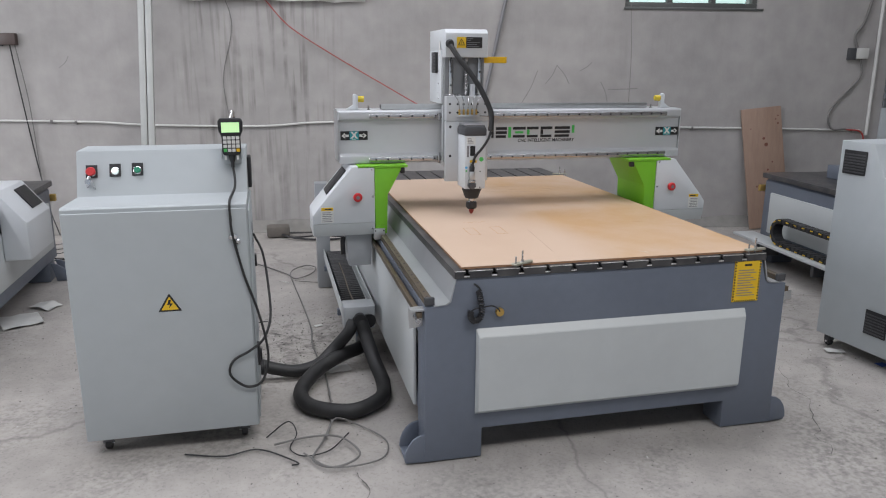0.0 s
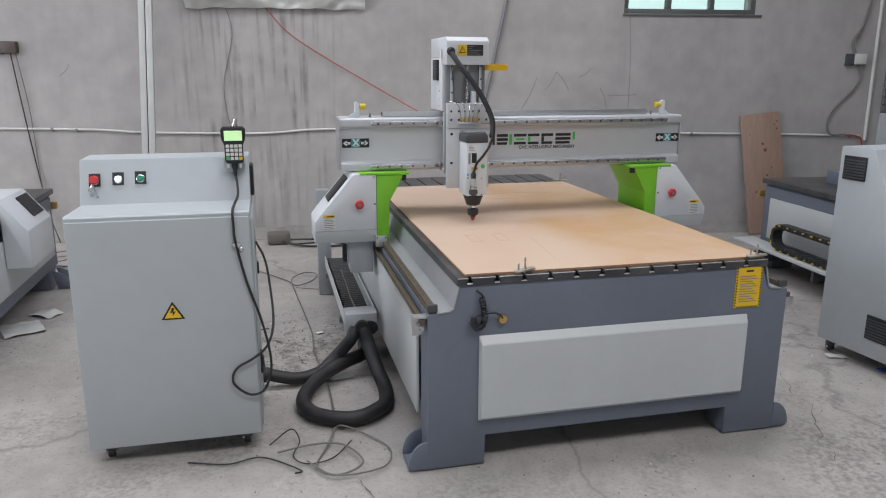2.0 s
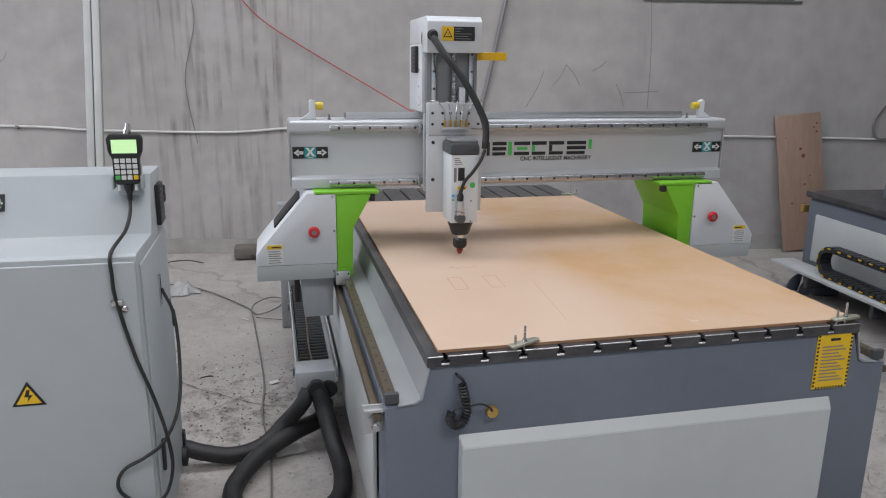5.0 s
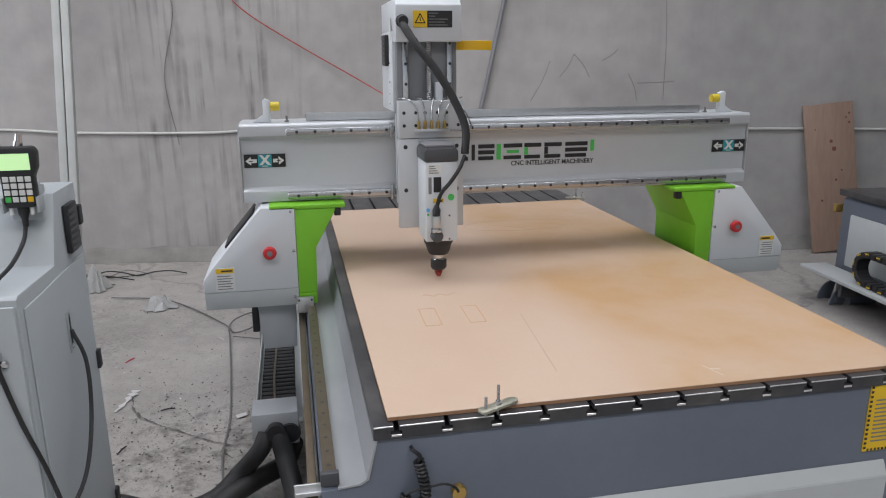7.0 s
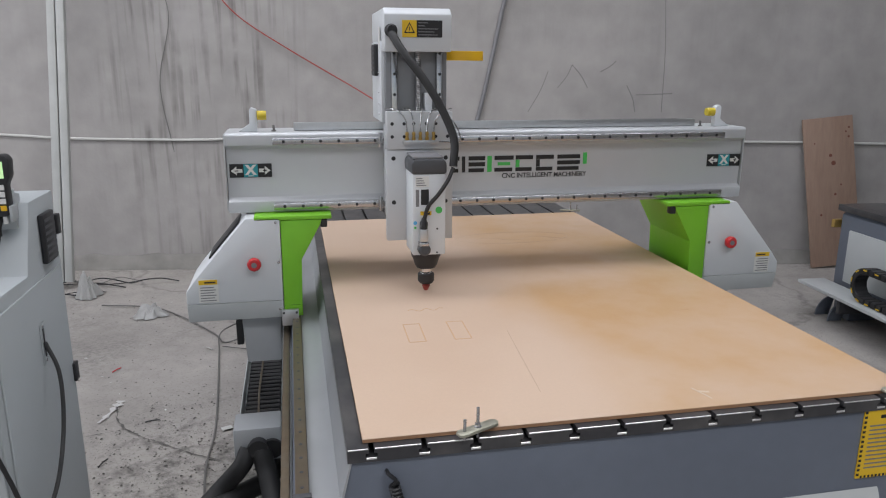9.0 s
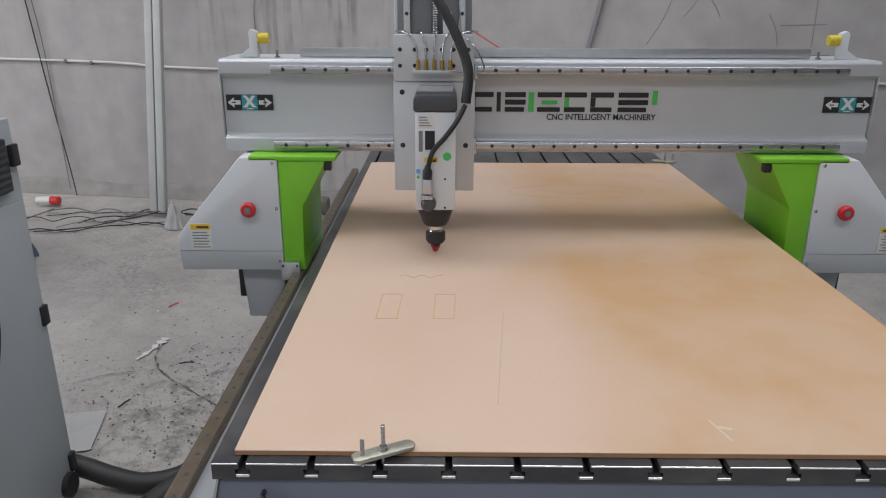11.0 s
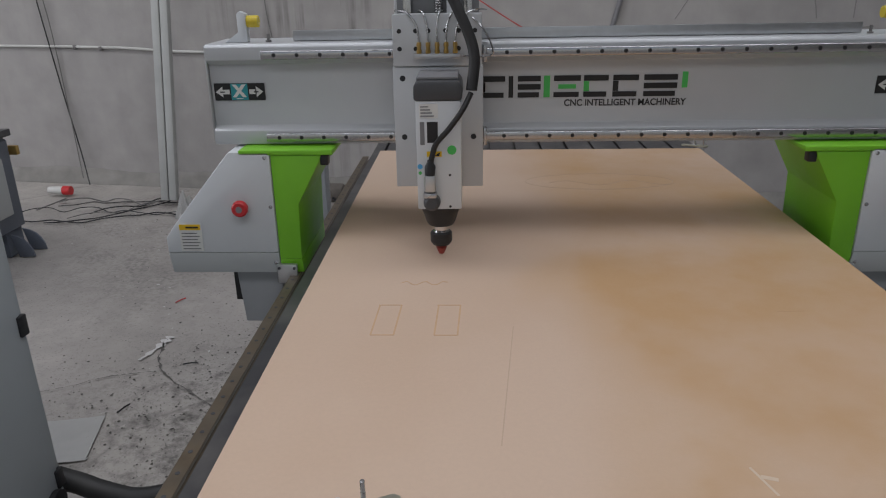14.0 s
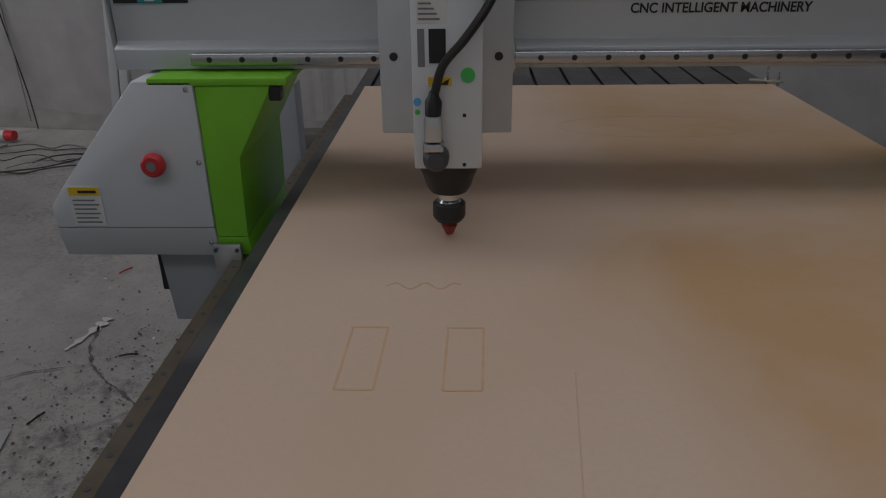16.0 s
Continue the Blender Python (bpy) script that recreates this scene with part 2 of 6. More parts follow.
def concrete_wall():
    mat = material("concrete_wall", (0.37, 0.355, 0.345), 0.85, grain=0.2, grain_scale=6, stain=0.5, stain_scale=1.4, stain_color=(0.25, 0.24, 0.235), bump=0.6, bump_scale=45)
    n, l = mat.node_tree.nodes, mat.node_tree.links
    bs = n["Principled BSDF"]
    old = bs.inputs["Base Color"].links[0].from_socket
    co = n.new("ShaderNodeTexCoord")
    # long dark runs of water down the plaster
    mp = n.new("ShaderNodeMapping")
    mp.inputs["Scale"].default_value = (13.0, 13.0, 0.8)
    l.new(co.outputs["Object"], mp.inputs["Vector"])
    t = n.new("ShaderNodeTexNoise")
    t.inputs["Scale"].default_value, t.inputs["Detail"].default_value = 1.4, 6
    l.new(mp.outputs[0], t.inputs["Vector"])
    r1 = n.new("ShaderNodeMapRange")
    r1.inputs["From Min"].default_value, r1.inputs["From Max"].default_value = 0.49, 0.66
    l.new(t.outputs["Fac"], r1.inputs["Value"])
    big = n.new("ShaderNodeTexNoise")
    big.inputs["Scale"].default_value, big.inputs["Detail"].default_value = 0.8, 3
    l.new(co.outputs["Object"], big.inputs["Vector"])
    sep = n.new("ShaderNodeSeparateXYZ")
    l.new(co.outputs["Object"], sep.inputs[0])
    # the runs are thick below the hung sheet, thin elsewhere
    d = n.new("ShaderNodeMath")
    d.operation = "SUBTRACT"
    d.inputs[1].default_value = -0.71
    l.new(sep.outputs["X"], d.inputs[0])
    ab = n.new("ShaderNodeMath")
    ab.operation = "ABSOLUTE"
    l.new(d.outputs[0], ab.inputs[0])
    r2 = n.new("ShaderNodeMapRange")
    r2.inputs["From Min"].default_value, r2.inputs["From Max"].default_value = 0.35, 0.85
    r2.inputs["To Min"].default_value, r2.inputs["To Max"].default_value = 0.95, 0.07
    l.new(ab.outputs[0], r2.inputs["Value"])
    mul0 = n.new("ShaderNodeMath")
    mul0.operation = "MULTIPLY"
    l.new(r1.outputs[0], mul0.inputs[0])
    l.new(r2.outputs[0], mul0.inputs[1])
    # the runs break up and fade towards the floor
    brk = n.new("ShaderNodeTexNoise")
    brk.inputs["Scale"].default_value, brk.inputs["Detail"].default_value = 3.2, 6
    l.new(co.outputs["Object"], brk.inputs["Vector"])
    r4 = n.new("ShaderNodeMapRange")
    r4.inputs["From Min"].default_value, r4.inputs["From Max"].default_value = 0.36, 0.62
    l.new(brk.outputs["Fac"], r4.inputs["Value"])
    r5 = n.new("ShaderNodeMapRange")
    r5.inputs["From Min"].default_value, r5.inputs["From Max"].default_value = 0.2, 1.9
    r5.inputs["To Min"].default_value = 0.5
    l.new(sep.outputs["Z"], r5.inputs["Value"])
    mul1 = n.new("ShaderNodeMath")
    mul1.operation = "MULTIPLY"
    l.new(r4.outputs[0], mul1.inputs[0])
    l.new(r5.outputs[0], mul1.inputs[1])
    mul = n.new("ShaderNodeMath")
    mul.operation = "MULTIPLY"
    l.new(mul0.outputs[0], mul.inputs[0])
    l.new(mul1.outputs[0], mul.inputs[1])
    mix = n.new("ShaderNodeMixRGB")
    mix.inputs[2].default_value = (0.12, 0.112, 0.105, 1)
    l.new(mul.outputs[0], mix.inputs[0])
    l.new(old, mix.inputs[1])
    l.new(mix.outputs[0], bs.inputs["Base Color"])
    return mat


def concrete_floor():
    mat = material("concrete_floor", (0.41, 0.385, 0.36), 0.8, grain=0.22, grain_scale=9, stain=0.55, stain_scale=1.3, stain_color=(0.24, 0.225, 0.21), bump=0.8, bump_scale=30)
    n, l = mat.node_tree.nodes, mat.node_tree.links
    bs = n["Principled BSDF"]
    old = bs.inputs["Base Color"].links[0].from_socket
    co = n.new("ShaderNodeTexCoord")
    big = n.new("ShaderNodeTexNoise")
    big.inputs["Scale"].default_value, big.inputs["Detail"].default_value, big.inputs["Roughness"].default_value = 0.9, 8, 0.65
    l.new(co.outputs["Object"], big.inputs["Vector"])
    r = n.new("ShaderNodeMapRange")
    r.inputs["From Min"].default_value, r.inputs["From Max"].default_value, r.inputs["To Max"].default_value = 0.50, 0.64, 0.85
    l.new(big.outputs["Fac"], r.inputs["Value"])
    fine = n.new("ShaderNodeTexNoise")
    fine.inputs["Scale"].default_value, fine.inputs["Detail"].default_value = 45, 5
    l.new(co.outputs["Object"], fine.inputs["Vector"])
    r3 = n.new("ShaderNodeMapRange")
    r3.inputs["From Min"].default_value, r3.inputs["From Max"].default_value = 0.40, 0.78
    l.new(fine.outputs["Fac"], r3.inputs["Value"])
    m = n.new("ShaderNodeMath")
    m.operation = "MULTIPLY"
    l.new(r.outputs[0], m.inputs[0])
    l.new(r3.outputs[0], m.inputs[1])
    mix = n.new("ShaderNodeMixRGB")
    mix.inputs[2].default_value = (0.13, 0.123, 0.117, 1)
    l.new(m.outputs[0], mix.inputs[0])
    l.new(old, mix.inputs[1])
    # pits and crumbs all over
    pit = n.new("ShaderNodeTexNoise")
    pit.inputs["Scale"].default_value, pit.inputs["Detail"].default_value, pit.inputs["Roughness"].default_value = 75, 8, 0.8
    l.new(co.outputs["Object"], pit.inputs["Vector"])
    rp = n.new("ShaderNodeMapRange")
    rp.inputs["From Min"].default_value, rp.inputs["From Max"].default_value, rp.inputs["To Max"].default_value = 0.53, 0.68, 0.62
    l.new(pit.outputs["Fac"], rp.inputs["Value"])
    mixp = n.new("ShaderNodeMixRGB")
    mixp.inputs[2].default_value = (0.13, 0.125, 0.12, 1)
    l.new(rp.outputs[0], mixp.inputs[0])
    l.new(mix.outputs[0], mixp.inputs[1])
    # a dirty, oily area between the machine and the cabinet
    spot = n.new("ShaderNodeVectorMath")
    spot.operation = "DISTANCE"
    spot.inputs[1].default_value = (-0.50, 1.36, 0)
    l.new(co.outputs["Object"], spot.inputs[0])
    near = n.new("ShaderNodeMapRange")
    near.inputs["From Min"].default_value, near.inputs["From Max"].default_value = 0.15, 0.95
    near.inputs["To Min"].default_value, near.inputs["To Max"].default_value = 1.0, 0.0
    l.new(spot.outputs["Value"], near.inputs["Value"])
    dirt = n.new("ShaderNodeTexNoise")
    dirt.inputs["Scale"].default_value, dirt.inputs["Detail"].default_value, dirt.inputs["Roughness"].default_value = 9, 12, 0.78
    l.new(co.outputs["Object"], dirt.inputs["Vector"])
    rd = n.new("ShaderNodeMapRange")
    rd.inputs["From Min"].default_value, rd.inputs["From Max"].default_value = 0.47, 0.66
    l.new(dirt.outputs["Fac"], rd.inputs["Value"])
    md = n.new("ShaderNodeMath")
    md.operation = "MULTIPLY"
    l.new(near.outputs[0], md.inputs[0])
    l.new(rd.outputs[0], md.inputs[1])
    mixd = n.new("ShaderNodeMixRGB")
    mixd.inputs[2].default_value = (0.075, 0.07, 0.066, 1)
    l.new(md.outputs[0], mixd.inputs[0])
    l.new(mixp.outputs[0], mixd.inputs[1])
    mix = mixd
    # cracks
    vo = n.new("ShaderNodeTexVoronoi")
    vo.feature = "DISTANCE_TO_EDGE"
    vo.inputs["Scale"].default_value = 0.45
    warp = n.new("ShaderNodeTexNoise")
    warp.inputs["Scale"].default_value, warp.inputs["Detail"].default_value = 2.5, 6
    l.new(co.outputs["Object"], warp.inputs["Vector"])
    add = n.new("ShaderNodeMixRGB")
    add.inputs[0].default_value = 0.35
    l.new(co.outputs["Object"], add.inputs[1])
    l.new(warp.outputs["Color"], add.inputs[2])
    l.new(add.outputs[0], vo.inputs["Vector"])
    rc = n.new("ShaderNodeMapRange")
    rc.inputs["From Min"].default_value, rc.inputs["From Max"].default_value = 0.0, 0.006
    rc.inputs["To Min"].default_value, rc.inputs["To Max"].default_value = 0.4, 0.0
    l.new(vo.outputs["Distance"], rc.inputs["Value"])
    mix2 = n.new("ShaderNodeMixRGB")
    mix2.inputs[2].default_value = (0.1, 0.095, 0.09, 1)
    l.new(rc.outputs[0], mix2.inputs[0])
    l.new(mix.outputs[0], mix2.inputs[1])
    l.new(mix2.outputs[0], bs.inputs["Base Color"])
    return mat


def mdf():
    mat = material("fibreboard", (0.575, 0.43, 0.325), 0.55, grain=0.05, grain_scale=120, stain=0.4, stain_scale=1.6, stain_color=(0.46, 0.30, 0.19), bump=0.1, bump_scale=300)
    n, l = mat.node_tree.nodes, mat.node_tree.links
    bs = n["Principled BSDF"]
    old = bs.inputs["Base Color"].links[0].from_socket
    co = n.new("ShaderNodeTexCoord")
    sep = n.new("ShaderNodeSeparateXYZ")
    l.new(co.outputs["Object"], sep.inputs[0])
    # an old darker, yellower half where another sheet did not cover it
    t = n.new("ShaderNodeTexNoise")
    t.inputs["Scale"].default_value, t.inputs["Detail"].default_value = 2.2, 4
    l.new(co.outputs["Object"], t.inputs["Vector"])
    a = n.new("ShaderNodeMath")
    a.operation = "MULTIPLY_ADD"
    a.inputs[1].default_value = 0.5
    l.new(t.outputs["Fac"], a.inputs[0])
    l.new(sep.outputs["X"], a.inputs[2])
    r = n.new("ShaderNodeMapRange")
    r.inputs["From Min"].default_value, r.inputs["From Max"].default_value = 0.08, 0.36
    r.inputs["To Max"].default_value = 0.85
    l.new(a.outputs[0], r.inputs["Value"])
    mix = n.new("ShaderNodeMixRGB")
    mix.inputs[2].default_value = (0.49, 0.305, 0.155, 1)
    blot = n.new("ShaderNodeTexNoise")
    blot.inputs["Scale"].default_value, blot.inputs["Detail"].default_value, blot.inputs["Roughness"].default_value = 1.7, 5, 0.6
    l.new(co.outputs["Object"], blot.inputs["Vector"])
    rb = n.new("ShaderNodeMapRange")
    rb.inputs["From Min"].default_value, rb.inputs["From Max"].default_value = 0.36, 0.62
    rb.inputs["To Min"].default_value, rb.inputs["To Max"].default_value = 0.25, 1.15
    l.new(blot.outputs["Fac"], rb.inputs["Value"])
    half = n.new("ShaderNodeMath")
    half.operation, half.use_clamp = "MULTIPLY", True
    l.new(r.outputs[0], half.inputs[0])
    l.new(rb.outputs[0], half.inputs[1])
    l.new(half.outputs[0], mix.inputs[0])
    l.new(old, mix.inputs[1])
    l.new(mix.outputs[0], bs.inputs["Base Color"])
    return mat


wall_mat, floor_mat, board_mat = concrete_wall(), concrete_floor(), mdf()
edge_mat = material("fibreboard_edge", (0.36, 0.2, 0.11), 0.7, grain=0.1, grain_scale=90)
pencil = material("orange_router_score", (0.545, 0.355, 0.215), 0.7, grain=0.15, grain_scale=40)
plain_wall = material("plain_wall", (0.42, 0.41, 0.39), 0.85, grain=0.1, grain_scale=4, stain=0.3, stain_scale=1)
ceiling_mat = material("ceiling_sheet", (0.5, 0.5, 0.5), 0.7, grain=0.08, grain_scale=3)

# ---- setting ----
WALL = pose(0, 4.24, 0, 0, 0, -8.5)     # the long wall: its own x runs along it, y into it


def along(x):
    """Steps along the wall, which widen a little towards its near end."""
    return 0.985 * x - 0.10 - 0.011 * x * x


def on_wall(x, z, out=0.0):
    return WALL @ Vector((along(x), -out, 0.98 * z))


def walled(bm):
    for v in bm.verts:
        v.co = on_wall(v.co.x, v.co.z, -v.co.y)
    return bm


X0, X1, Y0, H = -7.5, 8.5, -8.0, 5.2
bm = bmesh.new()
bmesh.ops.create_grid(bm, x_segments=80, y_segments=80, size=0.5)
for v in bm.verts:
    v.co = Vector(((X0 + X1) / 2 + v.co.x * (X1 - X0 + 1), -1.6 + v.co.y * 14.4, 0))
    v.co.z = -0.006 + 0.006 * noise.noise(v.co * 0.8)
floor = new("floor", mesh_of("floor", bm, floor_mat))
tagged(floor, "worn stained grey concrete workshop floor with cracks", "floor", kind="structure")
ORI[floor] = Vector((0, 0, 0))

# long wall with one window opening
WX0, WX1, WZ0, WZ1 = 2.82, 4.2, 2.08, 3.2
bm = box(-9, WX0, 0, 0.25, 0, H + 0.2, 0)
box(WX1, 10, 0, 0.25, 0, H + 0.2, 0, bm=bm)
box(WX0, WX1, 0, 0.25, 0, WZ0, 0, bm=bm)
box(WX0, WX1, 0, 0.25, WZ1, H + 0.2, 0, bm=bm)
for v in bm.verts:
    v.co.x, v.co.z = along(v.co.x), 0.98 * v.co.z
ob = new("wall_north", mesh_of("wall_north", bm, wall_mat))
ob.matrix_world = WALL
tagged(ob, "grey plastered concrete wall streaked by water", "wall", kind="structure")
# unseen west wall, its opening added to let a lamp in
bw = box(X0 - 0.25, X0, Y0, 6, 0, 1.2, 0)
box(X0 - 0.25, X0, Y0, 6, 3.6, H, 0, bm=bw)
box(X0 - 0.25, X0, Y0, -1.5, 1.2, 3.6, 0, bm=bw)
box(X0 - 0.25, X0, 4.0, 6, 1.2, 3.6, 0, bm=bw)
# added lamp that brightens the left side; no window is known here
fill_light("west_fill", (X0 - 0.1, 1.25, 2.4), (0, 1.6, 1.5), 5.4, 2.3, 215)
for nm, b in (("wall_west", bw), ("wall_east", box(X1, X1 + 0.25, Y0, 4.5, 0, H, 0))):
    tagged(new(nm, mesh_of(nm, b, plain_wall)), "unseen plain grey concrete side wall", "wall", kind="structure")
# unseen south wall, its wide opening added to let light in
DX0, DX1, DZ = -4.5, 4.5, 4.0
b = box(X0, DX0, Y0 - 0.25, Y0, 0, H, 0)
box(DX1, X1, Y0 - 0.25, Y0, 0, H, 0, bm=b)
box(DX0, DX1, Y0 - 0.25, Y0, DZ, H, 0, bm=b)
tagged(new("wall_south", mesh_of("wall_south", b, plain_wall)), "unseen plain grey wall with a wide opening added for light", "wall", kind="structure")
# unseen ceiling, added with two open strips that hold area lamps
b = None
SL = ((-3.8, -2.0), (0.5, 2.1))
ys = [Y0, SL[0][0], SL[0][1], SL[1][0], SL[1][1], 6]
for i in (0, 2, 4):
    b = box(X0, X1, ys[i], ys[i + 1], H, H + 0.1, 0, bm=b)
for y0, y1 in SL:
    for x0, x1 in ((X0, -5.5), (3.7, X1)):
        b = box(x0, x1, y0, y1, H, H + 0.1, 0, bm=b)
tagged(new("ceiling", mesh_of("ceiling", b, ceiling_mat)), "unseen light sheet ceiling with two openings added for lamps", "ceiling", kind="structure")
# added overhead lamps, placed to set the shade under the gantry
for y0, y1, p in ((SL[0][0], SL[0][1], 150), (SL[1][0], SL[1][1], 225)):
    fill_light("overhead_fill", (-0.9, (y0 + y1) / 2, H + 0.04), (-0.9, (y0 + y1) / 2, 0), 9.2, y1 - y0, p)
# added weak frontal lamp in the unseen south opening
fill_light("south_fill", (0, Y0 - 0.1, 2.0), (0, 0, 1.6), 9, 4, 28)
# unseen ground slab added beyond that opening
bm = box(-60, 60, -70, Y0 - 0.26, -0.1, -0.02, 0)
tagged(new("ground", mesh_of("ground", bm, plain_wall)), "unseen pale ground added outside the south opening", "ground", kind="structure")

# window
win = thing("window_1", on_wall((WX0 + WX1) / 2, WZ0, -0.1), "dark-framed workshop window high in the wall", "window", kind="structure")


def window_parts():
    f = None
    for z0, z1 in ((WZ0, WZ0 + 0.045), (WZ1 - 0.05, WZ1)):
        f = box(WX0, WX1, 0.02, 0.09, z0, z1, 0.003, bm=f)
    for x in (WX0, WX0 + 0.44, WX0 + 0.89, WX1 - 0.05):
        f = box(x, x + 0.05, 0.022, 0.088, WZ0 + 0.045, WZ1 - 0.05, 0.003, bm=f)
    part("window_frame", walled(f), window_frame_mat, win, "dark grey metal window frame")
    glass = bpy.data.materials.new("window_glass")
    glass.use_nodes = True
    g = glass.node_tree.nodes["Principled BSDF"]
    g.inputs["Transmission Weight"].default_value, g.inputs["Roughness"].default_value = 1.0, 0.08
    g.inputs["Base Color"].default_value, g.inputs["IOR"].default_value = (0.9, 0.97, 0.96, 1), 1.45
    for x in (WX0 + 0.05, WX0 + 0.49, WX0 + 0.94):
        p = part("pane", walled(box(x, min(x + 0.39, WX1 - 0.05), 0.05, 0.055, WZ0 + 0.045, WZ1 - 0.05, 0)), glass, win, "pale greenish glass pane")
        p.visible_shadow = False
    part("window_sill", walled(box(WX0 - 0.01, WX1 + 0.06, -0.012, 0.1, WZ0 - 0.022, WZ0 - 0.002, 0.003)), window_frame_mat, win)


window_parts()
b = walled(box(WX0 - 1.5, WX1 + 1.5, 1.2, 1.22, 0.5, 5, 0))
day = glow("daylight_backdrop", (0.72, 0.9, 0.88), 0.75)
tagged(new("backdrop", mesh_of("backdrop", b, day)), "pale daylight outside the window", "backdrop", kind="structure")

# rough skirting of mortar along the wall's foot
b = bmesh.new()
bmesh.ops.create_grid(b, x_segments=220, y_segments=6, size=0.5)
for v in b.verts:
    x, s = v.co.x * 17 + 0.5, v.co.y + 0.5
    top = 0.10 + 0.035 * noise.noise(Vector((x * 1.7, 0, 2))) + 0.015 * noise.noise(Vector((x * 7, 0, 5)))
    v.co = on_wall(x, s * top, 0.004 + (1 - s) * 0.07 + 0.012 * noise.noise(Vector((x * 5, s * 3, 8))))
bmesh.ops.solidify(b, geom=b.faces[:], thickness=0.02)
skirt = new("baseboard", mesh_of("baseboard", b, material("dirty_mortar", (0.26, 0.25, 0.235), 0.9, grain=0.2, grain_scale=12, stain=0.5, stain_scale=4, bump=0.8, bump_scale=40)))
tagged(skirt, "rough dirty mortar skirting along the wall", "skirting", kind="structure")

# one long crack across the slab, with crumbled edges, and a scratched pale patch
crack_mat = material("crack_dirt", (0.12, 0.113, 0.108), 0.95, grain=0.3, grain_scale=40)
chalk_mat = material("white_scrape", (0.56, 0.55, 0.54), 0.9, grain=0.2, grain_scale=60)


def lay(x, y):
    """Where a loose thing lies on the slab between the machine and the wall."""
    return (1.025 * x - 0.012 - 0.012 * y, 1.04 * y - 0.02 + 0.02 * x) if x < 0.2 else (x, y)


def laid(points):
    return [(*lay(p[0], p[1]), p[2]) for p in points]


def floor_mark(name, pts, w, mat, wobble, label):
    line = glide(laid(pts), 14)
    b = bmesh.new()
    prev = None
    for i, c in enumerate(line):
        d = (line[min(i + 1, len(line) - 1)] - line[max(i - 1, 0)]).normalized()
        n = Vector((-d.y, d.x, 0))
        o = n * wobble * (noise.noise(Vector((c.x * 9, c.y * 9, 1))) + 0.35 * noise.noise(Vector((c.x * 41, c.y * 37, 3))))
        ww = w * (0.15 + 1.6 * abs(noise.noise(Vector((c.x * 26, c.y * 26, 6)))))
        pair = [b.verts.new(Vector((c.x, c.y, 0.0012)) + o + n * ww), b.verts.new(Vector((c.x, c.y, 0.0012)) + o - n * ww)]
        if prev:
            b.faces.new((prev[0], prev[1], pair[1], pair[0]))
        prev = pair
    o = part(name, b, mat, floor, label)
    return o


floor_mark("crack", [(-0.875, 1.93, 0), (-0.84, 1.82, 0), (-0.79, 1.70, 0), (-0.66, 1.58, 0), (-0.52, 1.46, 0), (-0.38, 1.36, 0)], 0.006, crack_mat, 0.014, "dark crumbled crack in the slab")
floor_mark("crack", [(-0.79, 1.70, 0), (-0.95, 1.66, 0), (-1.15, 1.56, 0), (-1.35, 1.50, 0)], 0.003, crack_mat, 0.015, "thin dark crack in the slab")
floor_mark("crack", [(-0.36, 0.02, 0), (-0.34, -0.1, 0), (-0.37, -0.25, 0), (-0.34, -0.4, 0)], 0.003, crack_mat, 0.03, "thin dark crack in the slab")
floor_mark("crack", [(1.55, 1.6, 0), (1.75, 1.1, 0), (1.9, 0.7, 0), (1.75, 0.2, 0), (1.5, -0.3, 0)], 0.003, crack_mat, 0.05, "thin dark crack in the slab")
floor_mark("scrape", [(-0.86, 1.98, 0), (-0.88, 1.88, 0), (-0.91, 1.78, 0)], 0.026, chalk_mat, 0.008, "white scrape on the slab")

# ---- the router table ----
XC = 0.657                              # middle of the machine
TOP, PITCH, LONG = 0.777, 0.1068, 2.60   # table top, slot pitch, table length
GY = 1.19                              # front of the gantry beam


def mir(bm):
    """Mirror a bmesh across the machine's middle."""
    for v in bm.verts:
        v.co.x = 2 * XC - v.co.x
    bmesh.ops.reverse_faces(bm, faces=bm.faces)
    return bm


router = thing("cnc_router_bed", (XC, 1.2, 0), "slate-blue steel bed of a CNC router with pale panels", "router machine")


def frame_outline():
    left = [(-0.12, 0.0), (0.112, 0.0), (0.112, 0.123)]
    right = [(1.19, 0.123), (1.19, 0.0), (2 * XC + 0.12, 0.0)]
    up = [(2 * XC + 0.118, 0.64), (2 * XC + 0.04, 0.645), (2 * XC + 0.02, 0.655), (2 * XC - 0.01, 0.746), (0.0, 0.746), (-0.02, 0.655), (-0.04, 0.645), (-0.118, 0.64)]
    return left + right + up


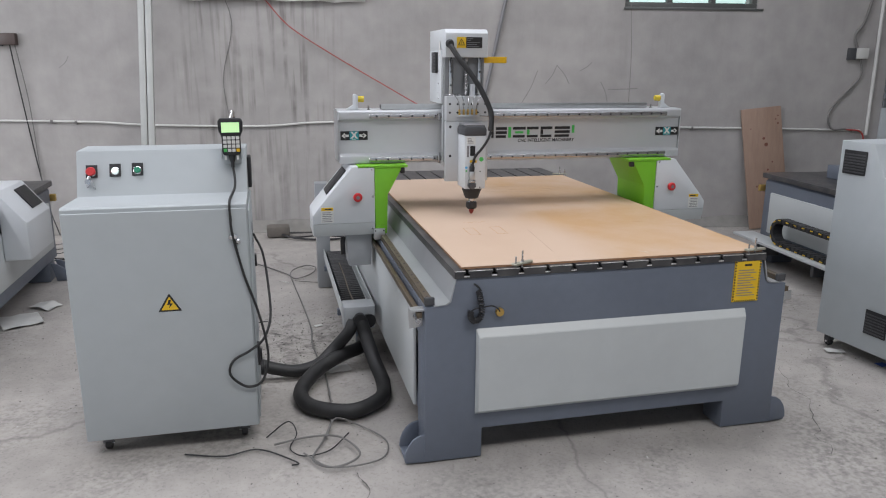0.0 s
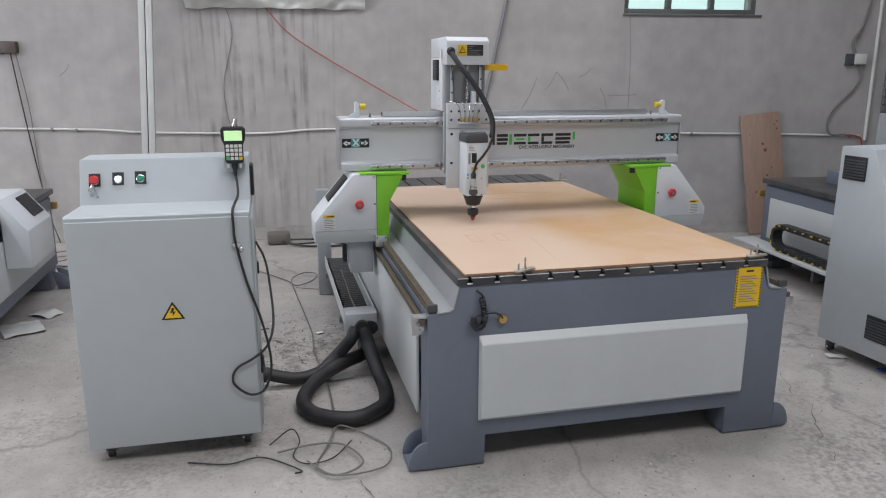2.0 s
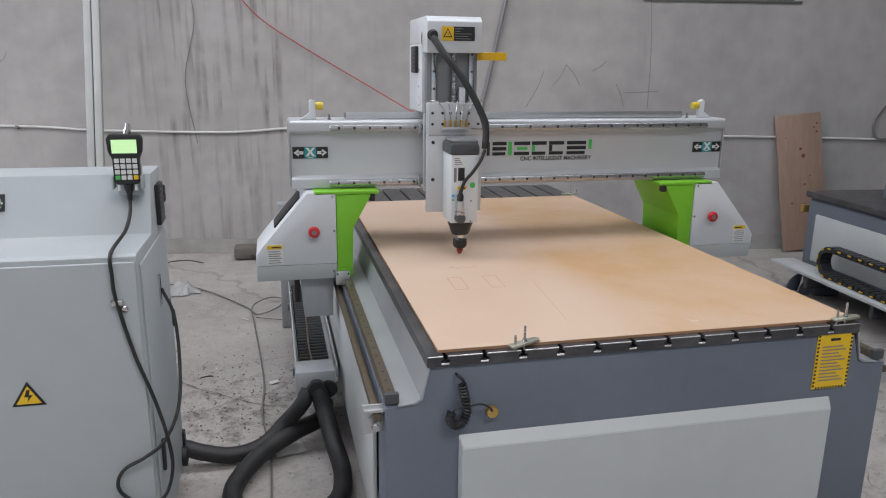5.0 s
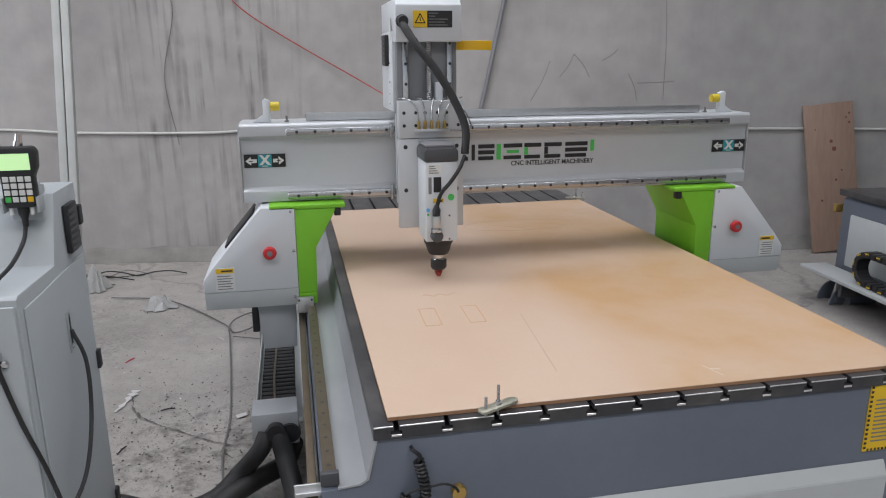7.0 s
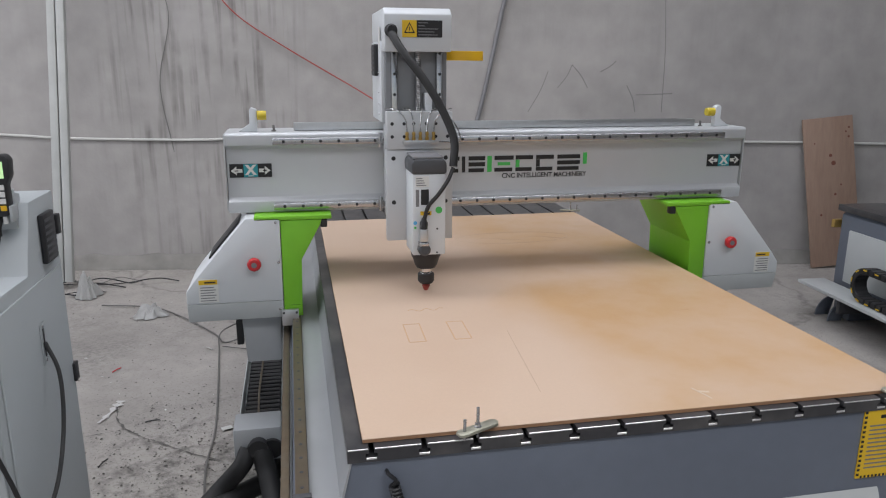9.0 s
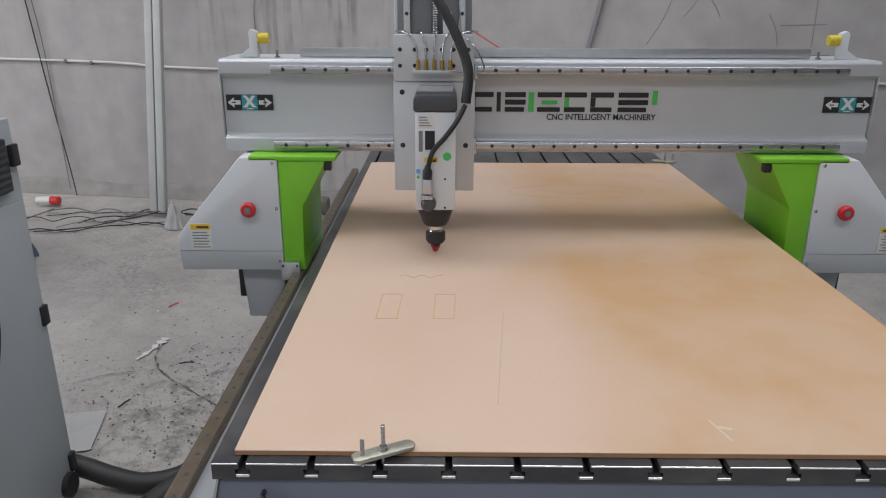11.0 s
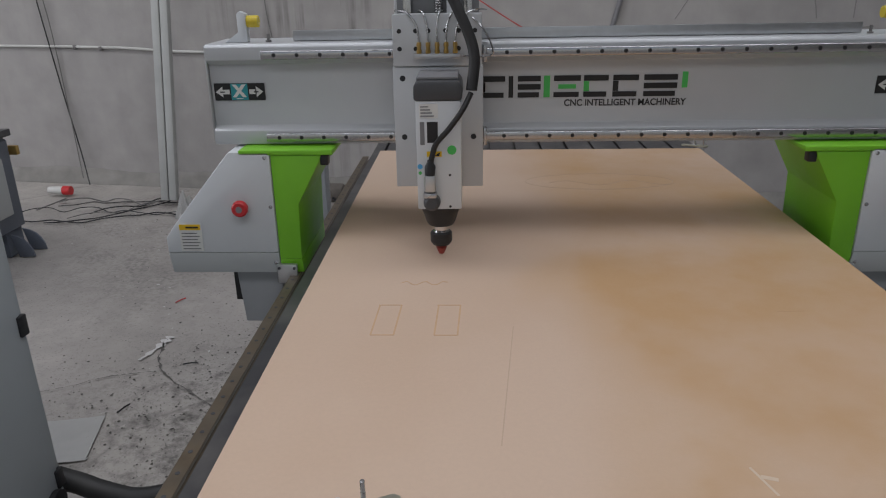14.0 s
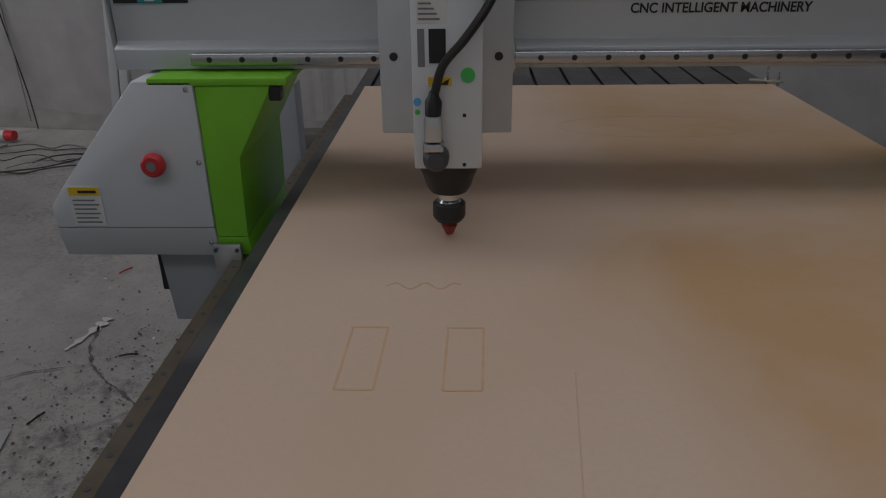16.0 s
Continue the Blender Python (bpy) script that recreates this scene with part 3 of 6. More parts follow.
part("front_frame", prism(frame_outline(), "y", 0.006, 0.14, 0.004), slate, router)
part("rear_frame", prism(frame_outline(), "y", LONG - 0.14, LONG - 0.006, 0.004), slate, router)
for side in (0, 1):
    f = mir if side else (lambda q: q)
    part("side_beam", f(prism([(-0.118, 0.50), (0.04, 0.50), (0.04, 0.745), (0.003, 0.745), (-0.018, 0.655), (-0.035, 0.640), (-0.118, 0.636)], "y", 0.142, LONG - 0.142, 0.003)), slate, router)
    part("sloped_guard", f(prism([(-0.084, 0.6462), (-0.040, 0.6505), (-0.0245, 0.660), (-0.003, 0.7455), (0.0005, 0.7445), (-0.0195, 0.657), (-0.036, 0.6465), (-0.084, 0.6425)], "y", 0.002, LONG - 0.012, 0)), guard_grey, router, "bare silver guard under the table edge")
    part("lower_beam", f(box(-0.09, 0.02, 0.142, LONG - 0.142, 0.10, 0.17, 0.004)), slate, router)
    part("side_panel", f(box(-0.134, -0.120, 0.16, LONG - 0.16, 0.175, 0.585, 0.004)), pale, router, "pale grey sheet-metal side panel")
    part("guide_rail", f(prism([(-0.113, 0.638), (-0.085, 0.638), (-0.085, 0.650), (-0.089, 0.655), (-0.085, 0.660), (-0.085, 0.668), (-0.113, 0.668), (-0.113, 0.660), (-0.109, 0.655), (-0.113, 0.650)], "y", 0.03, LONG - 0.05, 0.001, seg=1)), oily_steel, router, "oily brown steel guide rail")
    b = None
    for i in range(41):
        b = lathe((-0.099, 0.06 + i * 0.06, 0.6682), (0, 0, 1), ((0, 0.0045), (0.0006, 0.0045)), 8, bm=b)
    o = part("rail_bolts", f(b), dark_grey, router)
    o["kind"] = "stuff"
    b = box(-0.146, -0.126, 0.02, LONG - 0.05, 0.596, 0.618, 0.002)
    part("gear_rack", f(b), oily_steel, router, "dark oily steel gear rack")
    part("rail_stop", f(box(-0.119, -0.080, 0.012, 0.029, 0.646, 0.676, 0.003)), dark_grey, router)
    # feet: base plate, two rounded gussets, bolts
    foot = part("foot_plate", f(box(-0.195, -0.118, 0.01, 0.138, 0, 0.014, 0.003)), slate, router)
    for y in (0.006, 0.126):
        pts = [(-0.119, 0.0)] + [(-0.119 - 0.08 * math.cos(a), 0.014 + 0.105 * math.sin(a)) for a in (0, 0.3, 0.6, 0.9, 1.2, 1.571)]
        part("gusset", f(prism(pts, "y", y, y + 0.012, 0.002)), slate, foot)
    for y in (0.05, 0.1):
        part("anchor_bolt", f(lathe((-0.16, y, 0.013), (0, 0, 1), ((0, 0.012), (0.004, 0.012), (0.0041, 0.009), (0.012, 0.009), (0.0121, 0.005), (0.02, 0.005)), 6)), steel, foot)
for y in (0.62, 1.2, 1.78):
    part("cross_beam", box(0.045, 2 * XC - 0.045, y, y + 0.08, 0.62, 0.743, 0.004), slate, router)
# front panel with folded edges
b = bmesh.new()
px0, px1, pz0, pz1, pd = 0.08, 1.247, 0.188, 0.545, 0.032
outer = [b.verts.new(p) for p in ((px0, 0.005, pz0), (px1, 0.005, pz0), (px1, 0.005, pz1), (px0, 0.005, pz1))]
inner = [b.verts.new(p) for p in ((px0 + 0.008, -0.02, pz0 + 0.02), (px1 - 0.008, -0.02, pz0 + 0.02), (px1 - 0.008, -0.02, pz1 - pd), (px0 + 0.008, -0.02, pz1 - pd))]
for i in range(4):
    b.faces.new((outer[i], outer[(i + 1) % 4], inner[(i + 1) % 4], inner[i]))
b.faces.new(inner)
b.faces.new(outer[::-1])
bmesh.ops.bevel(b, geom=b.edges[:], offset=0.002, segments=2, affect="EDGES")
part("front_panel", b, pale, router, "pale grey folded metal front panel")
# table profiles, one extrusion between each two slots
# bright metal for bare slot cuts and the highlight line along the front edge
lip = material("bare_aluminium_and_highlight", (0.8, 0.8, 0.8), 0.3, 0.9, grain=0.1, grain_scale=80)
EDGE = 1.316                            # right edge of the table
for i in range(13):
    a = -0.008 if i == 0 else 0.040 + (i - 1) * PITCH
    c = EDGE if i == 12 else 0.040 + i * PITCH
    g0, g1 = (0.0 if i == 0 else 0.0055), (0.0 if i == 12 else 0.0055)
    w0, w1 = (0.0 if i == 0 else 0.012), (0.0 if i == 12 else 0.012)
    pts = [(a, 0.7465), (c, 0.7465), (c, 0.757), (c - w1, 0.757), (c - w1, 0.765), (c - g1, 0.765), (c - g1, TOP), (a + g0, TOP), (a + g0, 0.765), (a + w0, 0.765), (a + w0, 0.757), (a, 0.757)]
    clean = [p for k, p in enumerate(pts) if p != pts[k - 1]]
    prof = part("table_profile", prism(clean, "y", 0.0, LONG, 0), dark_steel, router, "dark grooved aluminium table profile")
    # thin pale strip that builds in the front edge's highlight
    part("edge_highlight", box(a + g0 + 0.001, c - g1 - 0.001, -0.001, 0.002, TOP - 0.0035, TOP - 0.0005, 0.0005, 1), lip, prof)
    if i:
        part("slot_floor", box(a - 0.0105, a + 0.0105, -0.001, 0.003, 0.7515, 0.7562, 0.0005, 1), lip, prof)
# limit switch bracket
br = part("switch_bracket", prism([(-0.17, 0.545), (-0.10, 0.555), (-0.10, 0.632), (-0.175, 0.632)], "y", 0.052, 0.058, 0.002), alu, router, "bare metal limit switch bracket")
part("bracket_arm", box(-0.172, -0.105, 0.02, 0.052, 0.622, 0.632, 0.002), alu, br)
part("bumper", lathe((-0.145, 0.052, 0.592), (0, -1, 0), ((0, 0.012), (0.006, 0.012), (0.0061, 0.007), (0.05, 0.007), (0.0501, 0.011), (0.06, 0.009)), 12), steel, br)
part("bracket_arm", mir(box(-0.165, -0.105, 0.02, 0.10, 0.56, 0.60, 0.004)), alu, br)
# yellow notice
note = part("warning_notice", box(1.178, 1.300, 0.0025, 0.0058, 0.572, 0.752, 0), label_yellow, router, "yellow instruction notice with a striped border")
for k in range(14):
    z = 0.579 + k * 0.0123
    for x in (1.179, 1.2925):
        part("stripe", box(x, x + 0.0065, 0.0014, 0.0023, z, z + 0.006, 0), ink, note)
for k in range(10):
    for z in (0.573, 0.7455):
        part("stripe", box(1.190 + k * 0.0102, 1.195 + k * 0.0102, 0.0014, 0.0023, z, z + 0.0055, 0), ink, note)
for k in range(11):
    part("text_bar", box(1.196, 1.280 - 0.012 * (k % 3), 0.0014, 0.0023, 0.597 + k * 0.0108, 0.6005 + k * 0.0108, 0), grey_ink, note)
part("text_bar", box(1.222, 1.256, 0.0014, 0.0023, 0.725, 0.733, 0), ink, note)

# tool sensor on its coiled lead, hung on the front
sensor = thing("tool_sensor", (0.09, 0.0, 0.62), "brass tool sensor on a black coiled lead hung on the bed", "sensor")
core = glide([(0.082, -0.016, 0.70), (0.090, -0.016, 0.665), (0.096, -0.016, 0.625), (0.088, -0.016, 0.592), (0.066, -0.016, 0.583), (0.052, -0.016, 0.60), (0.054, -0.016, 0.622)], 22)
pts = []
for i, c in enumerate(core):
    d = (core[min(i + 1, len(core) - 1)] - core[max(i - 1, 0)]).normalized()
    n_ = Vector((-d.z, 0, d.x))
    pts.append(c + n_ * 0.0095 * math.cos(i * 1.15) + Vector((0, 0.0095 * math.sin(i * 1.15), 0)))
part("coiled_lead", tube(pts, 0.0036, 6, 2), black, sensor, "black coiled lead")
part("lead", tube([(0.054, -0.016, 0.622), (0.07, -0.018, 0.632), (0.10, -0.016, 0.635), (0.135, -0.014, 0.637), (0.16, -0.012, 0.624), (0.168, -0.012, 0.612)], 0.003, 6), black, sensor)
part("hook", tube([(0.07, 0.004, 0.722), (0.072, -0.012, 0.722), (0.086, -0.014, 0.708), (0.08, -0.012, 0.69)], 0.004, 6), black, sensor)
part("brass_disc", lathe((0.170, 0.004, 0.607), (0, -1, 0), ((0, 0.016), (0.012, 0.017), (0.016, 0.015)), 20), brass, sensor, "brass sensor disc")

# ---- board and clamps ----
BX0, BX1, BY0, BY1, BZ = 0.024, 1.310, 0.020, 2.15, TOP + 0.0095
board = thing("fibreboard_sheet", ((BX0 + BX1) / 2, 1.0, TOP), "tan fibreboard sheet lying on the slotted table", "board")
part("face", box(BX0, BX1, BY0, BY1, BZ - 0.002, BZ, 0.0006, 1), board_mat, board)
part("core", box(BX0 + 0.0005, BX1 - 0.0005, BY0 + 0.0005, BY1 - 0.0005, TOP + 0.0005, BZ - 0.0021, 0), edge_mat, board, "darker brown board edge")


def stroke(x0, y0, x1, y1, w=0.0036, mat=pencil, name="score_line"):
    d = Vector((x1 - x0, y1 - y0, 0))
    n = Vector((-d.y, d.x, 0)).normalized() * w / 2
    b = bmesh.new()
    v = [b.verts.new(Vector(p)) for p in ((x0 + n.x, y0 + n.y, BZ + 0.0004), (x0 - n.x, y0 - n.y, BZ + 0.0004), (x1 - n.x, y1 - n.y, BZ + 0.0004), (x1 + n.x, y1 + n.y, BZ + 0.0004))]
    b.faces.new(v)
    r = bmesh.ops.extrude_face_region(b, geom=b.faces[:])
    for q in r["geom"]:
        if isinstance(q, bmesh.types.BMVert):
            q.co.z -= 0.0006
    return part(name, b, mat, board)


for x in (0.199, 0.326):
    for s in ((x, 0.521, x + 0.046, 0.521), (x, 0.661, x + 0.05, 0.661), (x, 0.521, x + 0.003, 0.661), (x + 0.046, 0.521, x + 0.05, 0.661)):
        stroke(*s)
for k in range(9):
    x = 0.235 + 0.012 * k
    stroke(x, 0.78 + 0.012 * math.sin(k * 1.7), x + 0.014, 0.78 + 0.012 * math.sin(k * 1.7 + 1.6), 0.003)
scuff = material("pale_scuff", (0.6, 0.49, 0.38), 0.7, grain=0.1)
stroke(0.798, 0.115, 0.816, 0.055, 0.004, scuff, "scuff")
stroke(0.806, 0.095, 0.828, 0.088, 0.008, scuff, "scuff")
grey_mark = material("grey_scuff", (0.50, 0.37, 0.275), 0.7, grain=0.1)
stroke(0.446, 0.16, 0.484, 0.56, 0.0022, grey_mark, "scuff")
stroke(1.035, 0.633, 1.09, 0.635, 0.002, pencil, "scuff")
for k in range(26):
    a0, a1 = k * 0.24, (k + 1) * 0.24
    stroke(0.83 + 0.25 * math.cos(a0), 1.66 + 0.10 * math.sin(a0), 0.83 + 0.25 * math.cos(a1), 1.66 + 0.10 * math.sin(a1), 0.0022, grey_mark)
for k in range(12):
    stroke(0.66 + 0.035 * k, 1.64 + 0.03 * math.sin(k), 0.66 + 0.035 * (k + 1), 1.64 + 0.03 * math.sin(k + 1), 0.002, grey_mark)


def clamp(x, y, turn, label):
    c = thing("hold_down_clamp", (x, y, TOP), label, "clamp", "clamps on the table")
    R = Matrix.Translation((x, y, 0)) @ Matrix.Rotation(radians(turn), 4, "Z")
    arm = prism([(-0.05, -0.008), (-0.042, -0.013), (0.045, -0.012), (0.052, -0.004), (0.052, 0.004), (0.045, 0.012), (-0.042, 0.013), (-0.05, 0.008)], "z", TOP + 0.012, TOP + 0.019, 0.0015)
    bmesh.ops.transform(arm, verts=arm.verts, matrix=R)
    part("arm", arm, pale_metal, c, "pale zinc clamp arm")
    part("stud", lathe(R @ Vector((0.0, 0, TOP - 0.004)), (0, 0, 1), ((0, 0.0035), (0.066, 0.0035), (0.0665, 0.003)), 10), steel, c)
    part("nut", lathe(R @ Vector((0.0, 0, TOP + 0.0192)), (0, 0, 1), ((0, 0.0085), (0.0015, 0.0085), (0.0016, 0.0062), (0.008, 0.0062)), 6), steel, c)
    part("rest_screw", lathe(R @ Vector((-0.034, 0, TOP)), (0, 0, 1), ((0, 0.0035), (0.045, 0.0035)), 10), steel, c)
    return c


pale_metal = material("zinc_plate", (0.45, 0.44, 0.36), 0.4, 0.7, grain=0.15, grain_scale=60)
clamp(0.259, 0.010, 25, "zinc clamp with an upright stud holding the board's front edge")
clamp(1.268, 0.010, 8, "zinc clamp with an upright stud near the table's corner")
clamp(1.296, 2.17, 160, "zinc clamp with an upright stud at the board's far edge")

motor_grey = material("motor_grey", (0.33, 0.345, 0.36), 0.4, 0.2, grain=0.06, grain_scale=20)
# ---- gantry ----
gantry = thing("gantry", (XC, GY + 0.1, 0.64), "pale grey router gantry on green uprights", "gantry")
prof = [(GY, 1.016), (GY, 1.052), (GY + 0.02, 1.064), (GY + 0.02, 1.222), (GY, 1.234), (GY, 1.266), (GY + 0.008, 1.274), (GY + 0.2, 1.274), (GY + 0.2, 1.016)]
gx0, gx1 = -0.281, 2 * XC + 0.281
part("beam", prism(prof, "x", gx0, gx1, 0.002), silver, gantry, "pale grey extruded gantry beam")
for x in (gx0, gx1):
    s = -1 if x == gx0 else 1
    part("end_cap", box(x + s * 0.0005, x + s * 0.006, GY + 0.01, GY + 0.198, 1.02, 1.27, 0.002) if s > 0 else box(x - 0.006, x - 0.0005, GY + 0.01, GY + 0.198, 1.02, 1.27, 0.002), alu, gantry)
for z, xa, xb in ((1.247, -0.13, 1.50), (1.036, -0.135, 1.508)):
    rail = part("linear_rail", prism([(GY - 0.0005, z - 0.011), (GY - 0.0005, z + 0.011), (GY - 0.015, z + 0.011), (GY - 0.017, z + 0.009), (GY - 0.017, z - 0.009), (GY - 0.015, z - 0.011)], "x", xa, xb, 0.0008, seg=1), rail_steel, gantry, "ground steel rail")
    n = 27
    for k in range(n):
        part("rail_bolt", lathe((xa + 0.035 + k * 0.06, GY - 0.0172, z), (0, -1, 0), ((0, 0.0052), (0.0006, 0.0052)), 10), black, rail)
part("top_strip", box(-0.06, 1.42, GY + 0.07, GY + 0.125, 1.276, 1.296, 0.003), dark_steel, gantry, "dull metal chain tray on the beam")
part("top_lip", box(-0.06, 1.42, GY + 0.066, GY + 0.0695, 1.276, 1.302, 0.001), alu, gantry)


def axis_label(x0, x1):
    lab = part("axis_label", box(x0, x1, GY + 0.0172, GY + 0.0198, 1.130, 1.174, 0), ink, gantry, "axis sticker with white arrows")
    w = (x1 - x0) / 3
    y0, y1 = GY + 0.0158, GY + 0.017
    part("middle_field", box(x0 + w, x1 - w, y0, y1, 1.131, 1.173, 0), teal, lab)
    for s, xa in ((1, x1 - w + 0.004), (-1, x0 + w - 0.004)):
        zc, q = 1.152, w - 0.008
        pts = [(xa, zc - 0.006), (xa + s * q * 0.5, zc - 0.006), (xa + s * q * 0.5, zc - 0.014), (xa + s * q, zc), (xa + s * q * 0.5, zc + 0.014), (xa + s * q * 0.5, zc + 0.006), (xa, zc + 0.006)]
        part("arrow", prism(pts, "y", y0, y1, 0), label_white, lab)
        part("sign_bar", box(xa + s * q * 0.5 - 0.006, xa + s * q * 0.5 + 0.006, y0 - 0.0012, y0 - 0.0002, zc - 0.0015, zc + 0.0015, 0), ink, lab)
        if s > 0:
            part("sign_bar", box(xa + s * q * 0.5 - 0.0015, xa + s * q * 0.5 + 0.0015, y0 - 0.0026, y0 - 0.0014, zc - 0.006, zc + 0.006, 0), ink, lab)
    words("letter", "X", 0.042, Matrix.Translation(((x0 + x1) / 2, y0 - 0.0008, 1.153)) @ FRONT, label_white, lab, bold=0.0022)
    part("text_bar", box((x0 + x1) / 2 - 0.009, (x0 + x1) / 2 + 0.009, y0 - 0.0009, y0 - 0.0002, 1.1335, 1.136, 0), label_white, lab)


axis_label(-0.273, -0.137)
axis_label(1.457, 1.593)
# maker's mark as plain bars and blocks
mark = part("maker_mark", box(0.437, 0.449, GY + 0.0175, GY + 0.0198, 1.143, 1.169, 0), ink, gantry, "black and green maker's mark")
YA, YB = GY + 0.0175, GY + 0.0198


def bar(x0, x1, z0, z1, mat=ink, skew=0.0):
    part("mark_bar", prism([(x0, z0), (x1, z0), (x1 + skew, z1), (x0 + skew, z1)], "y", YA, YB, 0), mat, mark)


for k, (x0, x1) in enumerate(((0.437, 0.503), (0.512, 0.524), (0.536, 0.596), (0.604, 0.620), (0.630, 0.700), (0.708, 0.772), (0.784, 0.850), (0.864, 0.950))):
    if x1 - x0 < 0.02:
        bar(x0, x1, 1.129, 1.184, logo_green if k == 3 else ink)
    else:
        bar(x0, x1, 1.170, 1.184)
        bar(x0, x1 - 0.004, 1.129, 1.142)
        if k == 4:
            bar(x0 + 0.012, x1 - 0.012, 1.1505, 1.1615, logo_green)
        elif k in (2, 7):
            bar(x0, x1, 1.149, 1.163)
        else:
            bar(x0, x0 + 0.014, 1.1435, 1.169, logo_green if k == 5 else ink)
bar(0.962, 0.976, 1.150, 1.190, logo_green)
words("slogan", "CNC INTELLIGENT MACHINERY", 0.0235, Matrix.Translation((0.817, GY + 0.0190, 1.1135)) @ FRONT, ink, gantry, 0.318, 0.0005)

SY = GY - 0.068                         # front of the uprights
for side in (0, 1):
    f = mir if side else (lambda q: q)
    up = part("upright", f(prism([(-0.117, 1.0005), (0.018, 1.0005), (0.014, 0.985), (-0.052, 0.868), (-0.056, 0.7125), (-0.117, 0.7125)], "y", SY, SY + 0.32, 0.003)), green, gantry, "bright green gantry upright")
    part("top_flange", f(box(-0.20, 0.05, SY - 0.004, SY + 0.32, 1.001, 1.014, 0.002)), green, up)
    part("lower_band", f(prism([(SY, 0.712), (SY + 0.32, 0.712), (SY + 0.32, 0.668), (SY + 0.016, 0.668)], "x", -0.117, -0.056, 0.002)), green, up)
    part("stop_block", f(box(0.014, 0.036, SY + 0.003, SY + 0.03, 0.972, 0.9995, 0.003)), black, up)
    cov = [(-0.228, 1.010), (-0.1185, 1.010), (-0.1185, 0.732), (-0.428, 0.732), (-0.428, 0.775), (-0.40, 0.812)]
    cover = part("end_cover", f(prism(cov, "y", SY - 0.004, SY + 0.28, 0.004)), white, gantry, "white folded end cover")
    b = prism([(SY - 0.004, 0.7315), (SY + 0.28, 0.7315), (SY + 0.28, 0.668), (SY + 0.012, 0.668)], "x", -0.428, -0.1185, 0.003)
    part("lower_skirt", f(b), pale, cover)
    slot = prism([(-0.253 - 0.004, 0.984 + 0.003), (-0.253 + 0.002, 0.984 - 0.003), (-0.353 + 0.002, 0.868 - 0.003), (-0.353 - 0.004, 0.868 + 0.003)], "y", SY + 0.06, SY + 0.22, 0.001)
    part("grip_slot", f(slot), black, cover)
    es = part("stop_button", f(lathe((-0.206, SY - 0.0035, 0.863), (0, -1, 0), ((0, 0.012), (0.012, 0.012), (0.0125, 0.021), (0.02, 0.0225), (0.027, 0.021), (0.03, 0.017)), 24)), red, cover, "red emergency stop button")
    part("button_face", f(lathe((-0.206, SY - 0.0338, 0.863), (0, -1, 0), ((0, 0.009), (0.0008, 0.009)), 16)), grey_ink, es)
    for (x, z) in ((-0.131, 0.995), (-0.128, 0.862), (-0.131, 0.70)):
        part("screw", f(lathe((x, SY - 0.0036 + (0.008 if z < 0.72 else 0), z), (0, -1, 0), ((0, 0.0055), (0.002, 0.005), (0.003, 0.003)), 12)), steel, cover)
    x0 = -0.388
    lb = part("caution_label", f(box(x0, x0 + 0.062, SY - 0.0062, SY - 0.0045, 0.738, 0.816, 0)), label_white, cover, "small white caution label with a yellow top")
    part("label_band", f(box(x0 + 0.002, x0 + 0.060, SY - 0.0074, SY - 0.0064, 0.799, 0.8145, 0)), label_yellow, lb)
    part("band_bar", f(box(x0 + 0.02, x0 + 0.055, SY - 0.0084, SY - 0.0076, 0.804, 0.809, 0)), ink, lb)
    for k in range(6):
        part("text_bar", f(box(x0 + 0.006, x0 + 0.055 - 0.006 * (k % 2), SY - 0.0074, SY - 0.0064, 0.744 + k * 0.0088, 0.7468 + k * 0.0088, 0)), grey_ink, lb)
    blk = part("rail_carriage", f(box(-0.124, -0.072, SY + 0.002, SY + 0.1, 0.640, 0.6675, 0.004)), alu, gantry, "grey rail carriage block")
    part("wiper", f(box(-0.126, -0.070, SY - 0.012, SY + 0.0015, 0.644, 0.700, 0.003)), alu, blk)
    for x in (-0.119, -0.077):
        part("bolt", f(lathe((x, SY - 0.0122, 0.69), (0, -1, 0), ((0, 0.004), (0.004, 0.004)), 8)), dark_grey, blk)
    mot = part("drive_motor", f(prism([(-0.262, 0.666), (-0.13, 0.666), (-0.135, 0.50), (-0.25, 0.50)], "y", SY + 0.05, SY + 0.19, 0.004)), motor_grey, gantry, "slate-grey drive motor housing")
    part("motor_plug", f(box(-0.286, -0.2625, SY + 0.09, SY + 0.12, 0.55, 0.64, 0.004)), black, mot)
    # oil cup on the beam
    ox = -0.19
    oc = part("oil_cup_bracket", f(prism([(ox - 0.05, 1.2745), (ox + 0.012, 1.2745), (ox + 0.012, 1.345), (ox - 0.004, 1.352), (ox - 0.012, 1.345), (ox - 0.012, 1.30)], "y", GY + 0.05, GY + 0.075, 0.002)), white, gantry, "small white bracket on the beam")
    part("oil_cup", f(lathe((ox + 0.0125, GY + 0.062, 1.326), (1, 0, 0), ((0, 0.015), (0.02, 0.0155), (0.03, 0.0145)), 16)), amber, oc, "amber oil cup")
    part("screw", f(lathe((ox + 0.065, GY + 0.06, 1.2745), (0, 0, 1), ((0, 0.008), (0.004, 0.008), (0.0042, 0.004), (0.02, 0.004)), 8)), grey_wire, oc)

gantry.scale, gantry.location.x, gantry.location.z = (1.013, 1, 1.03), 0.645, 0.6392

dark_red = material("dark_red_paint", (0.3, 0.04, 0.03), 0.5, grain=0.1)
